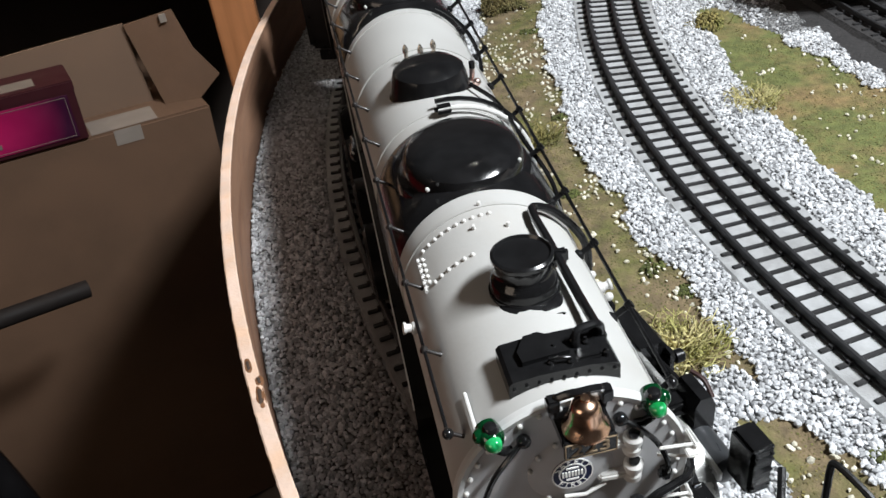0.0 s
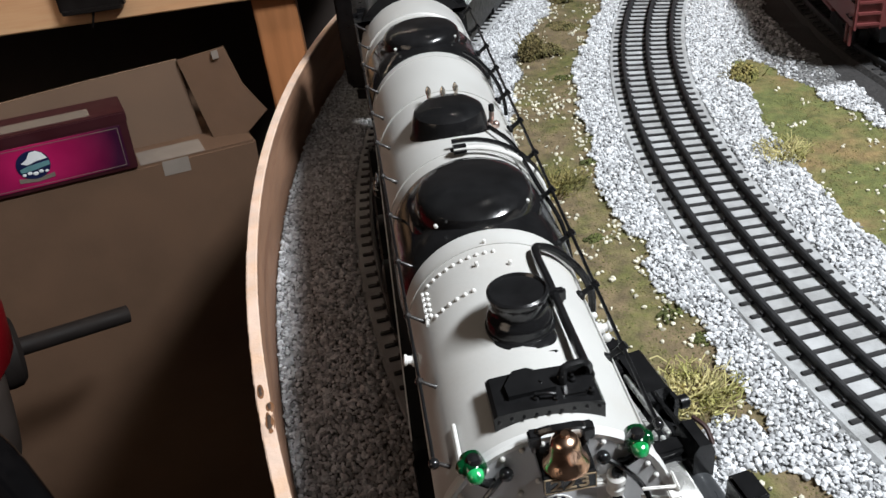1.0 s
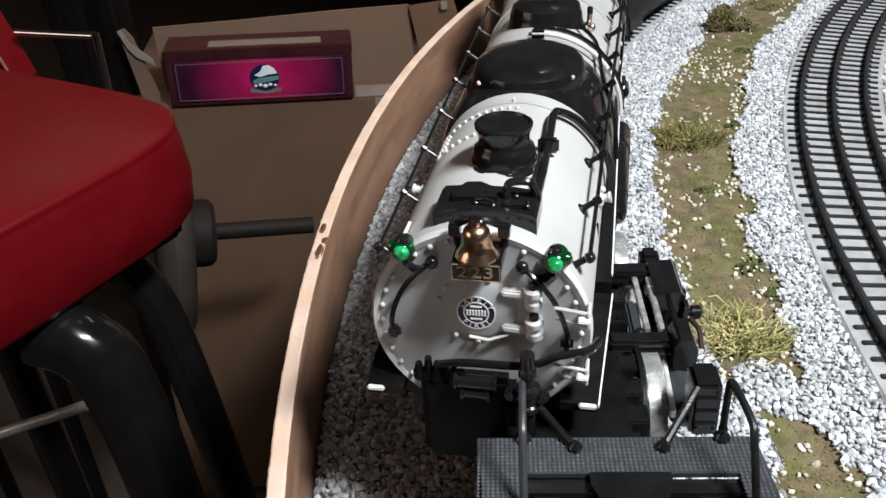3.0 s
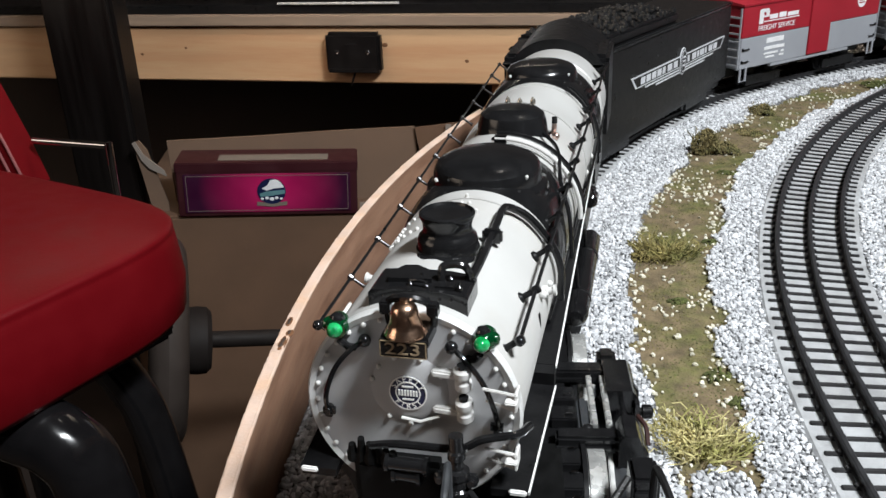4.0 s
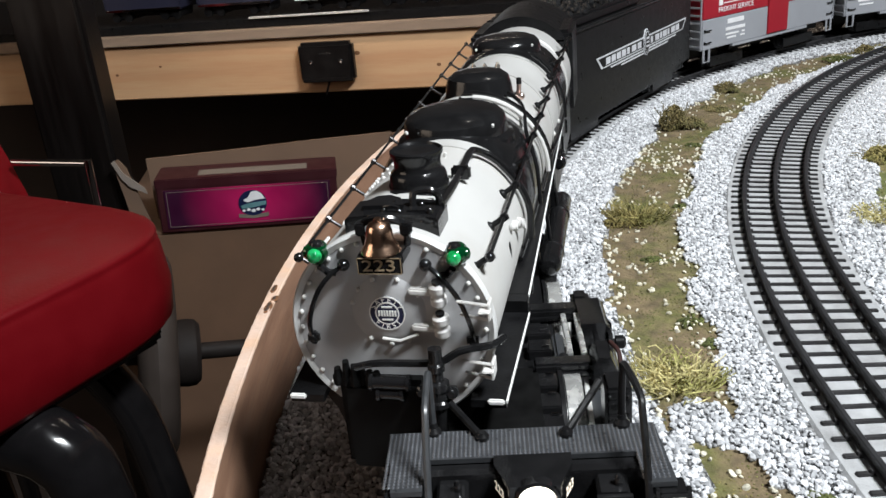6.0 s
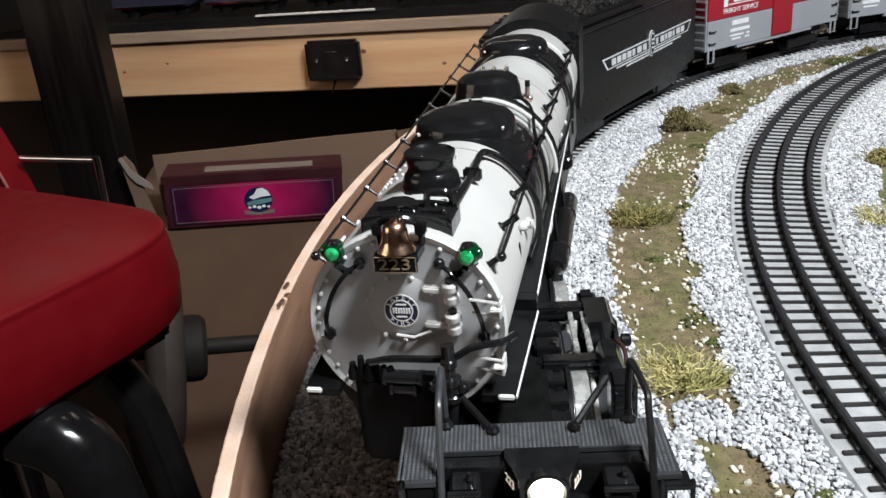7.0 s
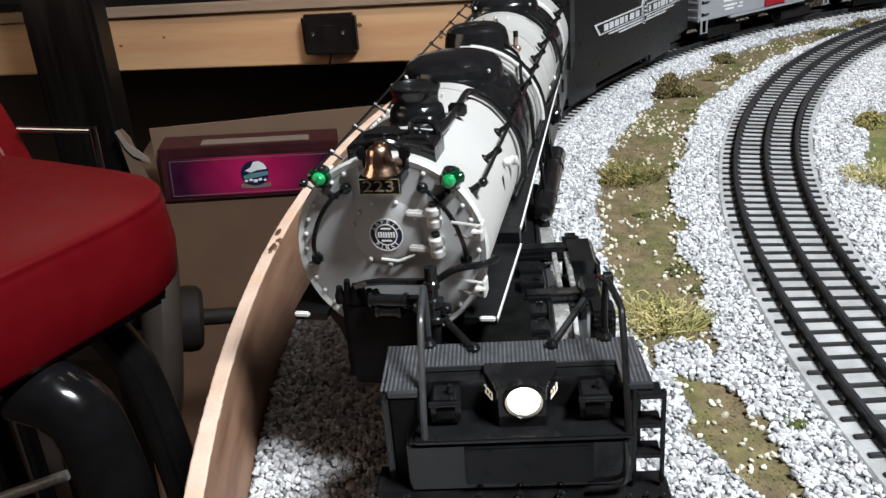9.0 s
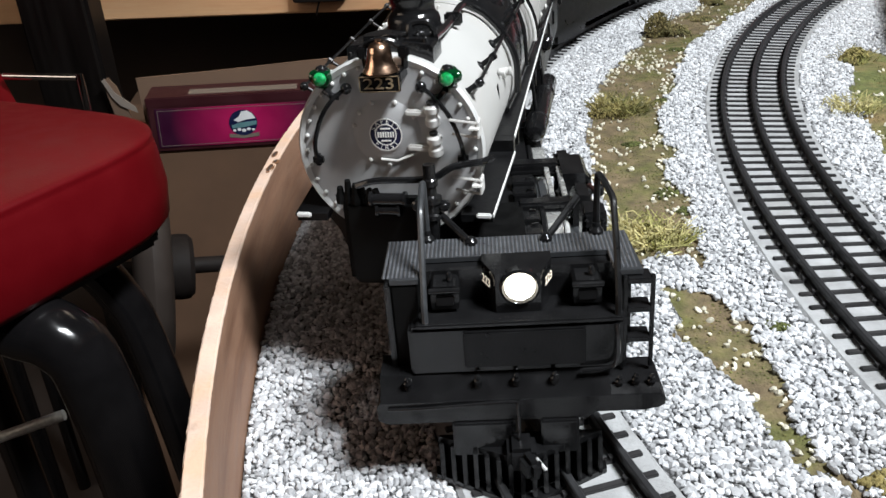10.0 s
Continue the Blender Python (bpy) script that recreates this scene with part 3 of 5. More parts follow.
def carton():
    """The lower big carton, an upper one behind, and the long maroon box on it."""
    at = pose(-0.53, 0.772, 0, 0, 3.2, 19)
    level = pose(-0.53, 0.772, 0, 0, 0, 19)
    c = thing("cardboard_carton", "large brown cardboard carton with tape on its top", "carton", at=at)
    part("body", block(B(), -60, 385, 3, 330, -880, -207, 3), CARDBOARD, c)
    part("tape", block(B(), 244, 322, 6, 46, -206.8, -206, 0.2), TAPE, c, "wide shiny clear tape")
    part("tape", block(B(), 268, 300, 2.2, 2.9, -226, -206.9, 0.1), TAPE, c)
    u = thing("cardboard_flap", "upright cardboard flap standing behind a maroon box", "cardboard", at=level)
    part("panel", prism(B(), [(-12, -122.5), (100, -123.5), (205, -122.8), (313, -124), (319, -228), (-12, -209)], 62, 66), CARD_PALE, u)
    f = part("fold", prism(B(), [(0, -2), (58, 5), (70, -44), (92, -82), (26, -136), (17, -94)], -2, 2), CARDBOARD, u, "folded corner of the flap")
    f.matrix_local = pose(0.313, 0.058, -0.122, -6, 0, -14)
    part("tape", block(B(), 352, 360, 38, 42, -128, -118, 0.5), TAPE, u)
    t = thing("torn_flap", "torn strip of pale cardboard leaning beside the box", "cardboard", at=level)
    part("strip", prism(B(), [(-46, -113), (-38, -110), (-30, -122), (-24, -150), (-14, -196), (-16, -216), (-34, -214), (-40, -160)], 26, 29), CARD_PALE, t)
    part("torn_edge", prism(B(), [(-46, -112), (-42, -110), (-34, -128), (-12, -150), (-10, -158), (-30, -146), (-38, -134)], 22, 25), TAPE, t, "pale torn paper edge")
    m = thing("maroon_box", "long maroon and magenta model train box on cardboard", "box", at=at)
    part("body", block(B(), 14, 241, 0, 58, -206, -135, 1.5), MAROON, m)
    part("lid", block(B(), 13, 242, -0.6, 59, -147, -134.4, 1.2), MAROON, m)
    part("front_panel", block(B(), 23, 232, -1.5, 0.5, -200, -149, 0.3), MAGENTA, m, "magenta printed front panel")
    for x0, x1, z0, z1 in ((26, 229, -151.6, -151), (26, 229, -198, -197.4), (26, 26.6, -198, -151), (228.4, 229, -198, -151)):
        part("printed_line", block(B(), x0, x1, -1.8, -1.4, z0, z1), PALE_LABEL, m)
    part("top_label", block(B(), 66, 204, 10, 34, -134.6, -134.0), PALE_LABEL, m, "pale paper label")
    e = part("emblem", prism(B(), [(132 + 18 * math.cos(a), -172 + 17 * math.sin(a)) for a in np.linspace(0, 2 * math.pi, 28)[:-1]], -2.6, -1.6), NAVY, m, "round dark printed emblem")
    part("emblem_picture", prism(B(), [(120, -168), (127, -164), (131, -157), (138, -156), (144, -160), (148, -167), (136, -168), (126, -171)], -3.0, -2.5), SHELF_WHITE, e)
    part("emblem_band", prism(B(), [(117, -175), (126, -172), (149, -170), (149, -175), (132, -178), (118, -179)], -3.4, -2.9), TEAL, e)
    for x, z, r in ((120, -182, 2.2), (126, -181, 2.6), (132, -182.5, 3.0), (138, -181, 2.6), (144, -182, 2.0)):
        part("emblem_mark", ball(B(), (x, -2.8, z), 1.0, 8, 5, (r, 0.4, r * 0.8)), SHELF_WHITE, e)
    part("emblem_scroll", prism(B(), [(113, -186), (132, -188.5), (151, -186), (151, -191), (132, -193), (113, -191)], -2.4, -1.7), PALE_LABEL, e)
    return m


TEAL = material("teal_print", (0.10, 0.22, 0.24), 0.5)
carton()


def barbell():
    b = thing("barbell", "dark steel bar with a grey weight plate", "barbell")
    axis = Vector((95, 55, -18)).normalized()
    hub = Vector((-415, 612, -286))
    part("bar", rod(B(), hub - axis * 120, (-320, 667, -303), 9.5, n=16), IRON_DARK, b)
    part("weight_plate", lathe(B(), [(20, -20), (88, -20), (100, -19), (109, -15), (115, -9), (118, 0), (115, 9), (109, 15), (100, 19), (90, 20), (84, 16), (78, 12), (34, 12), (28, 16), (20, 18)], hub - axis * 46, axis, 80), GREY_PLATE, b, "thick grey weight plate")
    part("collar", lathe(B(), [(12, -30), (33, -30), (37, -26), (38, -14), (37, -5), (32, 0), (12, 0)], hub, axis, 48), IRON_DARK, b, "dark hub collar")
    return b


barbell()


STOOL_AT = pose(-0.477, 0.277, -0.006, 0, 0, -18)


def stool():
    s = thing("stool", "red vinyl cushioned stool with dark tubular legs", "stool", at=STOOL_AT)
    bm = B()
    out = []
    for k in range(40):
        a = 2 * math.pi * k / 40
        x, y = math.cos(a), math.sin(a)
        p = 2 / 4.6
        out.append((180 * abs(x) ** p * (1 if x > 0 else -1), 175 * abs(y) ** p * (1 if y > 0 else -1)))
    prof = [(0.9, -112), (0.96, -109), (0.99, -102), (1.005, -76), (0.995, -50), (0.99, -43), (0.985, -41), (0.99, -39), (0.985, -36.5), (0.965, -35), (0.9, -31), (0.6, -26), (0.2, -24)]
    rings(bm, [[(x * k, y * k, z) for x, y in out] for k, z in prof])
    part("cushion", bm, RED_VINYL, s, "bulging red vinyl cushion", 60)
    part("seat_pan", block(B(), -150, 150, -140, 140, -128, -111, 6), DARK_METAL, s)
    part("leg", tube(B(), smooth_path([(146, 6, -128), (172, 16, -140), (186, 22, -175), (196, 26, -320), (214, 30, -894)]), 24, 20), DARK_METAL, s)
    for x, y in ((-120, -110), (110, 120), (-120, 110)):
        part("leg", tube(B(), smooth_path([(x * 0.7, y * 0.7, -125), (x * 0.95, y * 0.95, -160), (x * 1.1, y * 1.1, -300), (x * 1.35, y * 1.35, -894)]), 17, 14), DARK_METAL, s)
    inward = STOOL_AT.inverted()
    part("foot_rest", rod(B(), *[inward @ Vector(p) * 1000 for p in ((-0.376, 0.298, -0.258), (-0.556, 0.234, -0.302))], 4.5, n=14), STEEL, s, "chrome foot rest bar")
    return s


stool()


def red_chair():
    c = thing("red_chair", "red vinyl chair with pale piping and a chrome frame", "chair")
    part("backrest", prism(B(), [(-592, -110), (-606, -60), (-660, 90), (-900, 90), (-900, -110)], 596, 632), RED_VINYL, c)
    for dx, mat in ((0, PIPING), (-13, PIPING)):
        part("piping", tube(B(), [(-592 + dx, 594, -105), (-606 + dx, 594, -60), (-660 + dx, 594, 90)], 1.6), mat, c, "pale red piping")
    part("frame_bar", rod(B(), (-592, 620, -62), (-506, 622, -66), 4.0), CHROME, c, "chrome frame bar")
    part("frame_bar", rod(B(), (-503, 622, -62), (-505, 622, -140), 4.0), CHROME, c)
    for x, y in ((-730, 650), (-730, 890), (-890, 650), (-890, 890)):
        part("leg", rod(B(), (x, y, -150), (x, y, -900), 11, n=12), DARK_METAL, c)
    part("frame_bar", rod(B(), (-505, 622, -140), (-600, 660, -146), 2.6), CHROME, c)
    return c


PIPING = material("pale_red_piping", (0.30, 0.10, 0.10), 0.5)
red_chair()


def dark_post():
    p = thing("dark_post", "dark varnished wooden post beside the bench", "post")
    part("shaft", block(B(), -690, -590, 800, 840, -900, 420, 6), POST_DARK, p)
    return p


dark_post()


# ---- the locomotive ----
AX = 74.0


def around(r, deg, y):
    """A place on a circle round the boiler's axis; 0 degrees is the top, positive to the right."""
    a = radians(deg)
    return Vector((r * math.sin(a), y, AX + r * math.cos(a)))


def saddle(bm, y0, y1, half, rise, r0=24.0, ny=14, na=40):
    """A rounded casing that straddles the boiler's top."""
    loops = []
    for i in range(ny + 1):
        f = i / ny
        y = y0 + (y1 - y0) * f
        bulge = min(1.0, math.sin(math.pi * min(max(f, 0.0), 1.0)) * 1.6) ** 0.6
        row = []
        for k in range(na + 1):
            d = -half + 2 * half * k / na
            e = max(0.0, math.cos(math.pi / 2 * d / half))
            row.append(around(r0 + 0.4 + (0.8 + (rise - 0.8) * e ** 0.7) * bulge, d, y))
        for k in range(na, -1, -1):
            d = -half + 2 * half * k / na
            row.append(around(r0 - 1.0, d, y))
        loops.append(row)
    rings(bm, loops)
    bmesh.ops.recalc_face_normals(bm, faces=bm.faces)
    return bm


def dome_shape(parent, y, z, wide, long):
    """A low round casing with a stepped skirt."""
    bm = lathe(B(), [(19.5, -11), (19.0, -5), (18.6, -3.6), (17.4, -3.0), (16.8, -2.2), (16.6, 0.5), (16.0, 2.4), (14.4, 4.0), (11, 5.2), (6, 5.9), (0.1, 6.1)], (0, 0, 0), (0, 0, 1), 48)
    bmesh.ops.transform(bm, matrix=Matrix.Translation((0, y, z)) @ Matrix.Diagonal((wide, long, 1, 1)), verts=bm.verts)
    part("casing_dome", bm, BLACK, parent, "", 28)
    for x, dy in ((-12.5, -14), (13.5, -9), (-9, 14)):
        part("lifting_eye", lathe(B(), [(0.55, -0.3), (0.55, 0.5), (0.2, 0.8)], (x * wide, y + dy * long, z + 1.4), (0.4 * x / 12, -0.2, 1), 8), FITTING, parent)


loco = thing("steam_locomotive", "articulated model steam locomotive with white boiler and black fittings", "locomotive")


def loco_boiler():
    p = part("boiler", lathe(B(), [(23.4, 1.5), (24, 2.5), (24, 72), (24.3, 73), (24.6, 120), (25.2, 200), (25.2, 292)], (0, 0, AX), (0, 1, 0), 64), BOILER_WHITE, loco, "white painted boiler")
    for y in (70, 124, 172, 208, 254):
        r = 24.3 if y < 73 else 24.9 if y < 130 else 25.4
        part("band", lathe(B(), [(r - 1, y), (r, y), (r, y + 1.2), (r - 1, y + 1.2)], (0, 0, AX), (0, 1, 0), 64, False), BOILER_WHITE, p)
    part("smokebox_rim", lathe(B(), [(22.8, 1.0), (24.1, 0.6), (24.6, 1.2), (24.6, 2.6), (23, 2.7)], (0, 0, AX), (0, 1, 0), 64, False), RIM_WHITE, loco, "white smokebox rim")
    front = part("smokebox_front", lathe(B(), [(0.1, 1.0), (15, 1.0), (23.2, 1.2), (24.0, 2.2), (20, 3)], (0, 0, AX), (0, 1, 0), 64, False), FRONT_GREY, loco, "silver-grey smokebox front")
    bolt = mesh_from("bolt", ball(B(), (0, 0, 0), 0.62, 8, 6), FITTING)
    for k in range(34):
        a = 360 * (k + 0.5) / 34
        o = new("bolt", bolt)
        o.parent = front
        o.location = around(22.2, a, 0.9) / 1000
    door = part("smokebox_door", lathe(B(), [(0.1, -1.6), (5, -1.4), (8, -0.7), (9.4, 0.1), (9.7, 1.2)], (0, 0, 78), (0, 1, 0), 48, False), FRONT_GREY, loco)
    for a in (-75, -50, -20, 20, 60, 150, 180, 215):
        o = new("bolt", bolt)
        o.parent = door
        o.location = Vector((8.6 * math.sin(radians(a)), -0.7, 78 + 8.6 * math.cos(radians(a)))) / 1000
    for z, x1 in ((83.4, 11), (74.2, 11)):
        part("hinge_strap", block(B(), 5.5, x1 + 2, -2.2, 0.5, z - 0.8, z + 0.8, 0.4, Euler((0, radians(4), 0))), FITTING, door)
    part("door_handle", tube(B(), [(-1.8, -1.6, 71.4), (2.6, -1.9, 71.0), (6.8, -1.5, 72.6)], 0.42), FITTING, door)
    nudge(door, -0.4, 1.2, 0.6)


loco_boiler()


def loco_emblem():
    ring = lambda r0, r1, y0, y1: lathe(B(), [(r0 * 0.88, y0), (r1 * 0.88, y0), (r1 * 0.88, y1), (r0 * 0.88, y1)], (0, 0, 78), (0, 1, 0), 40, False)
    e = part("emblem", ring(0.1, 4.9, -2.0, -1.0), NAVY, loco, "round navy and white railway emblem")
    part("emblem_ring", ring(4.55, 4.9, -2.15, -1.9), WHITE_PAINT, e)
    part("emblem_ring", ring(2.9, 3.25, -2.15, -1.9), WHITE_PAINT, e)
    for k in range(7):
        x = -1.95 + 0.65 * k
        part("emblem_stroke", block(B(), x - 0.2, x + 0.2, -2.25, -1.9, 77.3, 78.7), WHITE_PAINT, e)
    for word, sgn, step in (("SAFETY", 1, 25), ("FIRST", -1, 23)):
        for k, letter in enumerate(word):
            a = (k - (len(word) - 1) / 2) * step * sgn
            x, z = 3.44 * math.sin(radians(a)) * 1.0, 78 + sgn * 3.44 * math.cos(radians(a))
            if sgn < 0:
                x = 3.44 * math.sin(radians(-a))
            turn = -a if sgn > 0 else -a
            writing("emblem_letter", letter, 1.3, WHITE_PAINT, e, pose(x / 1000, -0.00212, z / 1000, 90, 0, 0) @ Matrix.Rotation(radians(turn), 4, "Z"), 0.06)
    nudge(e, -0.4, 1.6, 0.6)
    for z in (76.4, 79.6):
        part("emblem_stroke", block(B(), -1.3, 1.3, -2.2, -1.95, z - 0.2, z + 0.2), WHITE_PAINT, e)


loco_emblem()


def loco_top():
    # stack
    s = part("smokestack", lathe(B(), [(8.8, -5.5), (8.0, -3.0), (7.6, -0.5), (7.5, 4.6), (7.1, 5.8), (6.4, 6.4), (6.1, 7.2), (6.1, 8.6), (6.5, 10.0), (6.9, 10.8), (6.9, 11.5), (6.3, 11.9), (5.9, 11.2), (0.1, 10.9)],
                                   (1.0, 36.4, 95.5), (0, 0, 1), 44), BLACK, loco, "black double-tiered smokestack")
    part("stack_band", lathe(B(), [(7.4, 1.6), (7.9, 1.8), (7.9, 2.6), (7.4, 2.8)], (1.0, 36.4, 95.5), (0, 0, 1), 44, False), BLACK, s)
    part("stack_skirt", lathe(B(), [(8.4, -5), (8.0, -2.4), (7.7, 0.6), (7.2, 2.0), (6.2, 2.8), (3.0, 3.2)], (1.0, 32.6, 95.0), (0, 0, 1), 40), BLACK, s)
    part("stack_step", block(B(), -4.4, 6.6, 23.6, 29, 92.8, 96.0, 0.9), BLACK, s)
    for k in range(3):
        part("step_rib", block(B(), 2.0, 7.2, 22.6 + 1.4 * k, 23.4 + 1.4 * k, 94.6 + 0.7 * k, 96.0 + 0.7 * k, 0.3), BLACK, s)
    for k in range(10):
        a = 0.63 * k
        part("bolt", ball(B(), (1.0 + 7.9 * math.cos(a), 36.4 + 7.9 * math.sin(a), 95.4), 0.35, 6, 4), BLACK, s)
    # feedwater heater casing
    h = part("heater_casing", prism(B(), [(-10.2, 94.2), (-8, 95.0), (-4, 96.4), (0, 96.9), (4, 96.4), (8, 95.0), (12, 92.8), (12, 98.6), (11.4, 99.4), (6, 100.2), (-4, 100.3), (-9.4, 99.8), (-10.2, 99.0)], 6.4, 17.5), BLACK, loco, "black heater casing ahead of the stack")
    part("flange", prism(B(), [(-11.0, 93.6), (-8, 94.8), (-4, 96.2), (0, 96.7), (4, 96.2), (8, 94.8), (12.7, 92.2), (12.7, 93.4), (8, 95.8), (4, 97.2), (0, 97.7), (-4, 97.2), (-8, 95.8), (-11.0, 94.8)], 5.9, 18.0), BLACK, h)
    part("hatch", slab(B(), [(-4.5, 17), (-1.5, 17.4), (1.4, 15.4), (3.2, 10.5), (-6.5, 9.8), (-6.8, 13)], 99.6, 101.3), BLACK, h)
    part("hatch", block(B(), 4.0, 9.0, 8, 11.4, 99.4, 100.6, 0.4), BLACK, h)
    for x, y in ((-1.2, 9.0), (0.6, 12.6), (2.6, 8.2), (4.6, 13.8), (7.0, 12.6), (9.8, 8.6), (10.4, 15.6)):
        part("fitting", lathe(B(), [(0.7, -0.6), (0.7, 0.5), (0.35, 0.9), (0.35, 1.5)], (x, y, 100.2), (0, 0, 1), 8), BLACK, h)
    part("drain_pipe", tube(B(), smooth_path([(-1.2, 9.0, 101.4), (0.8, 8.4, 101.8), (2.6, 8.2, 101.4)]), 0.35), BLACK, h)
    for k in range(9):
        part("bolt", ball(B(), (-9.2 + 2.5 * k, 6.3, 98.4 if 0 < k < 8 else 98.0), 0.42, 6, 5), BLACK, h)
    part("lifting_loop", tube(B(), smooth_path([(5.0, 12, 98.5), (5.0, 12.4, 102), (5.8, 13, 103.6), (9.5, 13.6, 103.6), (10.8, 14.5, 101.5), (11, 15, 99)]), 0.9), BLACK, h)
    # injector pipe
    pipe = part("delivery_pipe", tube(B(), smooth_path([(11, 14, 99.5), (10.9, 30, 98.6), (10.6, 50, 98.6), (10.4, 62, 98.4), around(26.2, 27, 66.5), around(26.2, 40, 68), around(26.2, 60, 68), around(26.4, 78, 68), around(26.4, 100, 68)]), 1.1, 10), BLACK, loco, "black bent delivery pipe")
    part("pipe_clamp", block(B(), 8.2, 13.4, 42.9, 45.1, 96.2, 100, 0.6), BLACK, pipe)
    # rivets beside the stack
    rv = mesh_from("rivet", ball(B(), (0, 0, 0), 0.62, 8, 6), FITTING)
    rows = [(around(24.2, -46 + 5.2 * k, 66.5)) for k in range(10)] + [around(24.2, -44 + 5.4 * k, 52.5) for k in range(6)] + [around(24.2, -51, 54.5 + 2.3 * k) for k in range(5)]
    for q in rows:
        o = new("rivet", rv)
        o.parent = loco
        o.location = q / 1000
    strip = part("rivet_strip", tube(B(), [around(24.3, -52, y) for y in (52.5, 57, 62, 66)], 0.45), FITTING, loco, "thin white riveted strip")
    for k in range(5):
        o = new("rivet", rv)
        o.parent = strip
        o.location = around(24.3, -48, 54.5 + 2.3 * k) / 1000
    for y, a in ((62, -11), (71, -3), (60, 8)):
        part("stud", lathe(B(), [(0.5, -0.5), (0.5, 1.2), (0.2, 1.4)], around(24.0, a, y), around(1, a, 0) - Vector((0, 0, AX)), 8), FITTING, loco)
    part("side_rod", tube(B(), [around(24.8, -46, 3), around(24.8, -46, 15)], 0.45), FITTING, loco, "thin white rod")
    # casings and domes
    casing = part("sand_casing", saddle(B(), 77, 119, 94, 1.8), BLACK, loco, "broad black casing over the boiler")
    dome_shape(casing, 96.5, AX + 24, 1.0, 1.12)
    casing = part("rear_casing", saddle(B(), 213, 252, 88, 1.8, 25.2), BLACK, loco, "second broad black casing over the boiler")
    dome_shape(casing, 232, AX + 25, 0.95, 0.98)
    d = part("steam_dome", lathe(B(), [(16, -8.5), (14.2, -4.5), (12.8, -2.5), (12.3, 1.5), (11.4, 4.4), (9, 6.2), (4.5, 7.0), (0.1, 7.2)], (0, 147, AX + 24.5), (0, 0, 1), 40), BLACK, loco, "black rounded steam dome")
    for x, y in ((-4.5, 165), (0.3, 163), (5, 165)):
        part("safety_valve", lathe(B(), [(1.3, -2), (1.3, 0.8), (0.7, 1.2), (0.7, 3.0), (1.0, 3.3), (1.0, 4.6), (0.3, 6.0)], (x, y, AX + 24.6), (0, 0, 1), 14), SILVER, loco, "nickel safety valve")
    part("whistle", tube(B(), [(13.5, 150, AX + 20), (14.6, 150, AX + 22), (14.8, 150, AX + 25)], 0.9), COPPER, loco, "copper whistle beside the dome")
    part("whistle_bell", rod(B(), (14.8, 150, AX + 24.8), (14.8, 150, AX + 27), 1.0), BLACK, loco)
    part("whistle_valve", ball(B(), (15.6, 148, AX + 20.5), 1.4, 10, 8), COPPER, loco)
    for k, (y, r) in enumerate(((121, 26.4), (126, 26.8))):
        part("sand_pipe", tube(B(), [around(r + 0.6, a, y + abs(a) * 0.02) for a in range(-4, 100, 8)], 0.8), BLACK if k else FITTING, loco)
    part("pipe_tee", block(B(), -3, 3, 119.5, 123.5, AX + 25.5, AX + 28, 1.0), BLACK, loco)
    part("sand_pipe", tube(B(), smooth_path([(12, 140, AX + 24), (18, 130, AX + 21), around(27, 52, 110), around(27, 70, 98), around(27, 95, 92)]), 0.7), BLACK, loco)
    part("sand_pipe", tube(B(), [around(28.2, a, 214 - a * 0.12) for a in range(30, 100, 8)], 0.8), BLACK, loco)


loco_top()


def plank(s, a, b, thick):
    """A board from end a to end b, each (inner x, outer x, y, top z), on side s."""
    bm = B()
    return rings(bm, [[(s * x0, y, z), (s * x1, y, z), (s * x1, y, z - thick), (s * x0, y, z - thick)] for x0, x1, y, z in (a, b)])


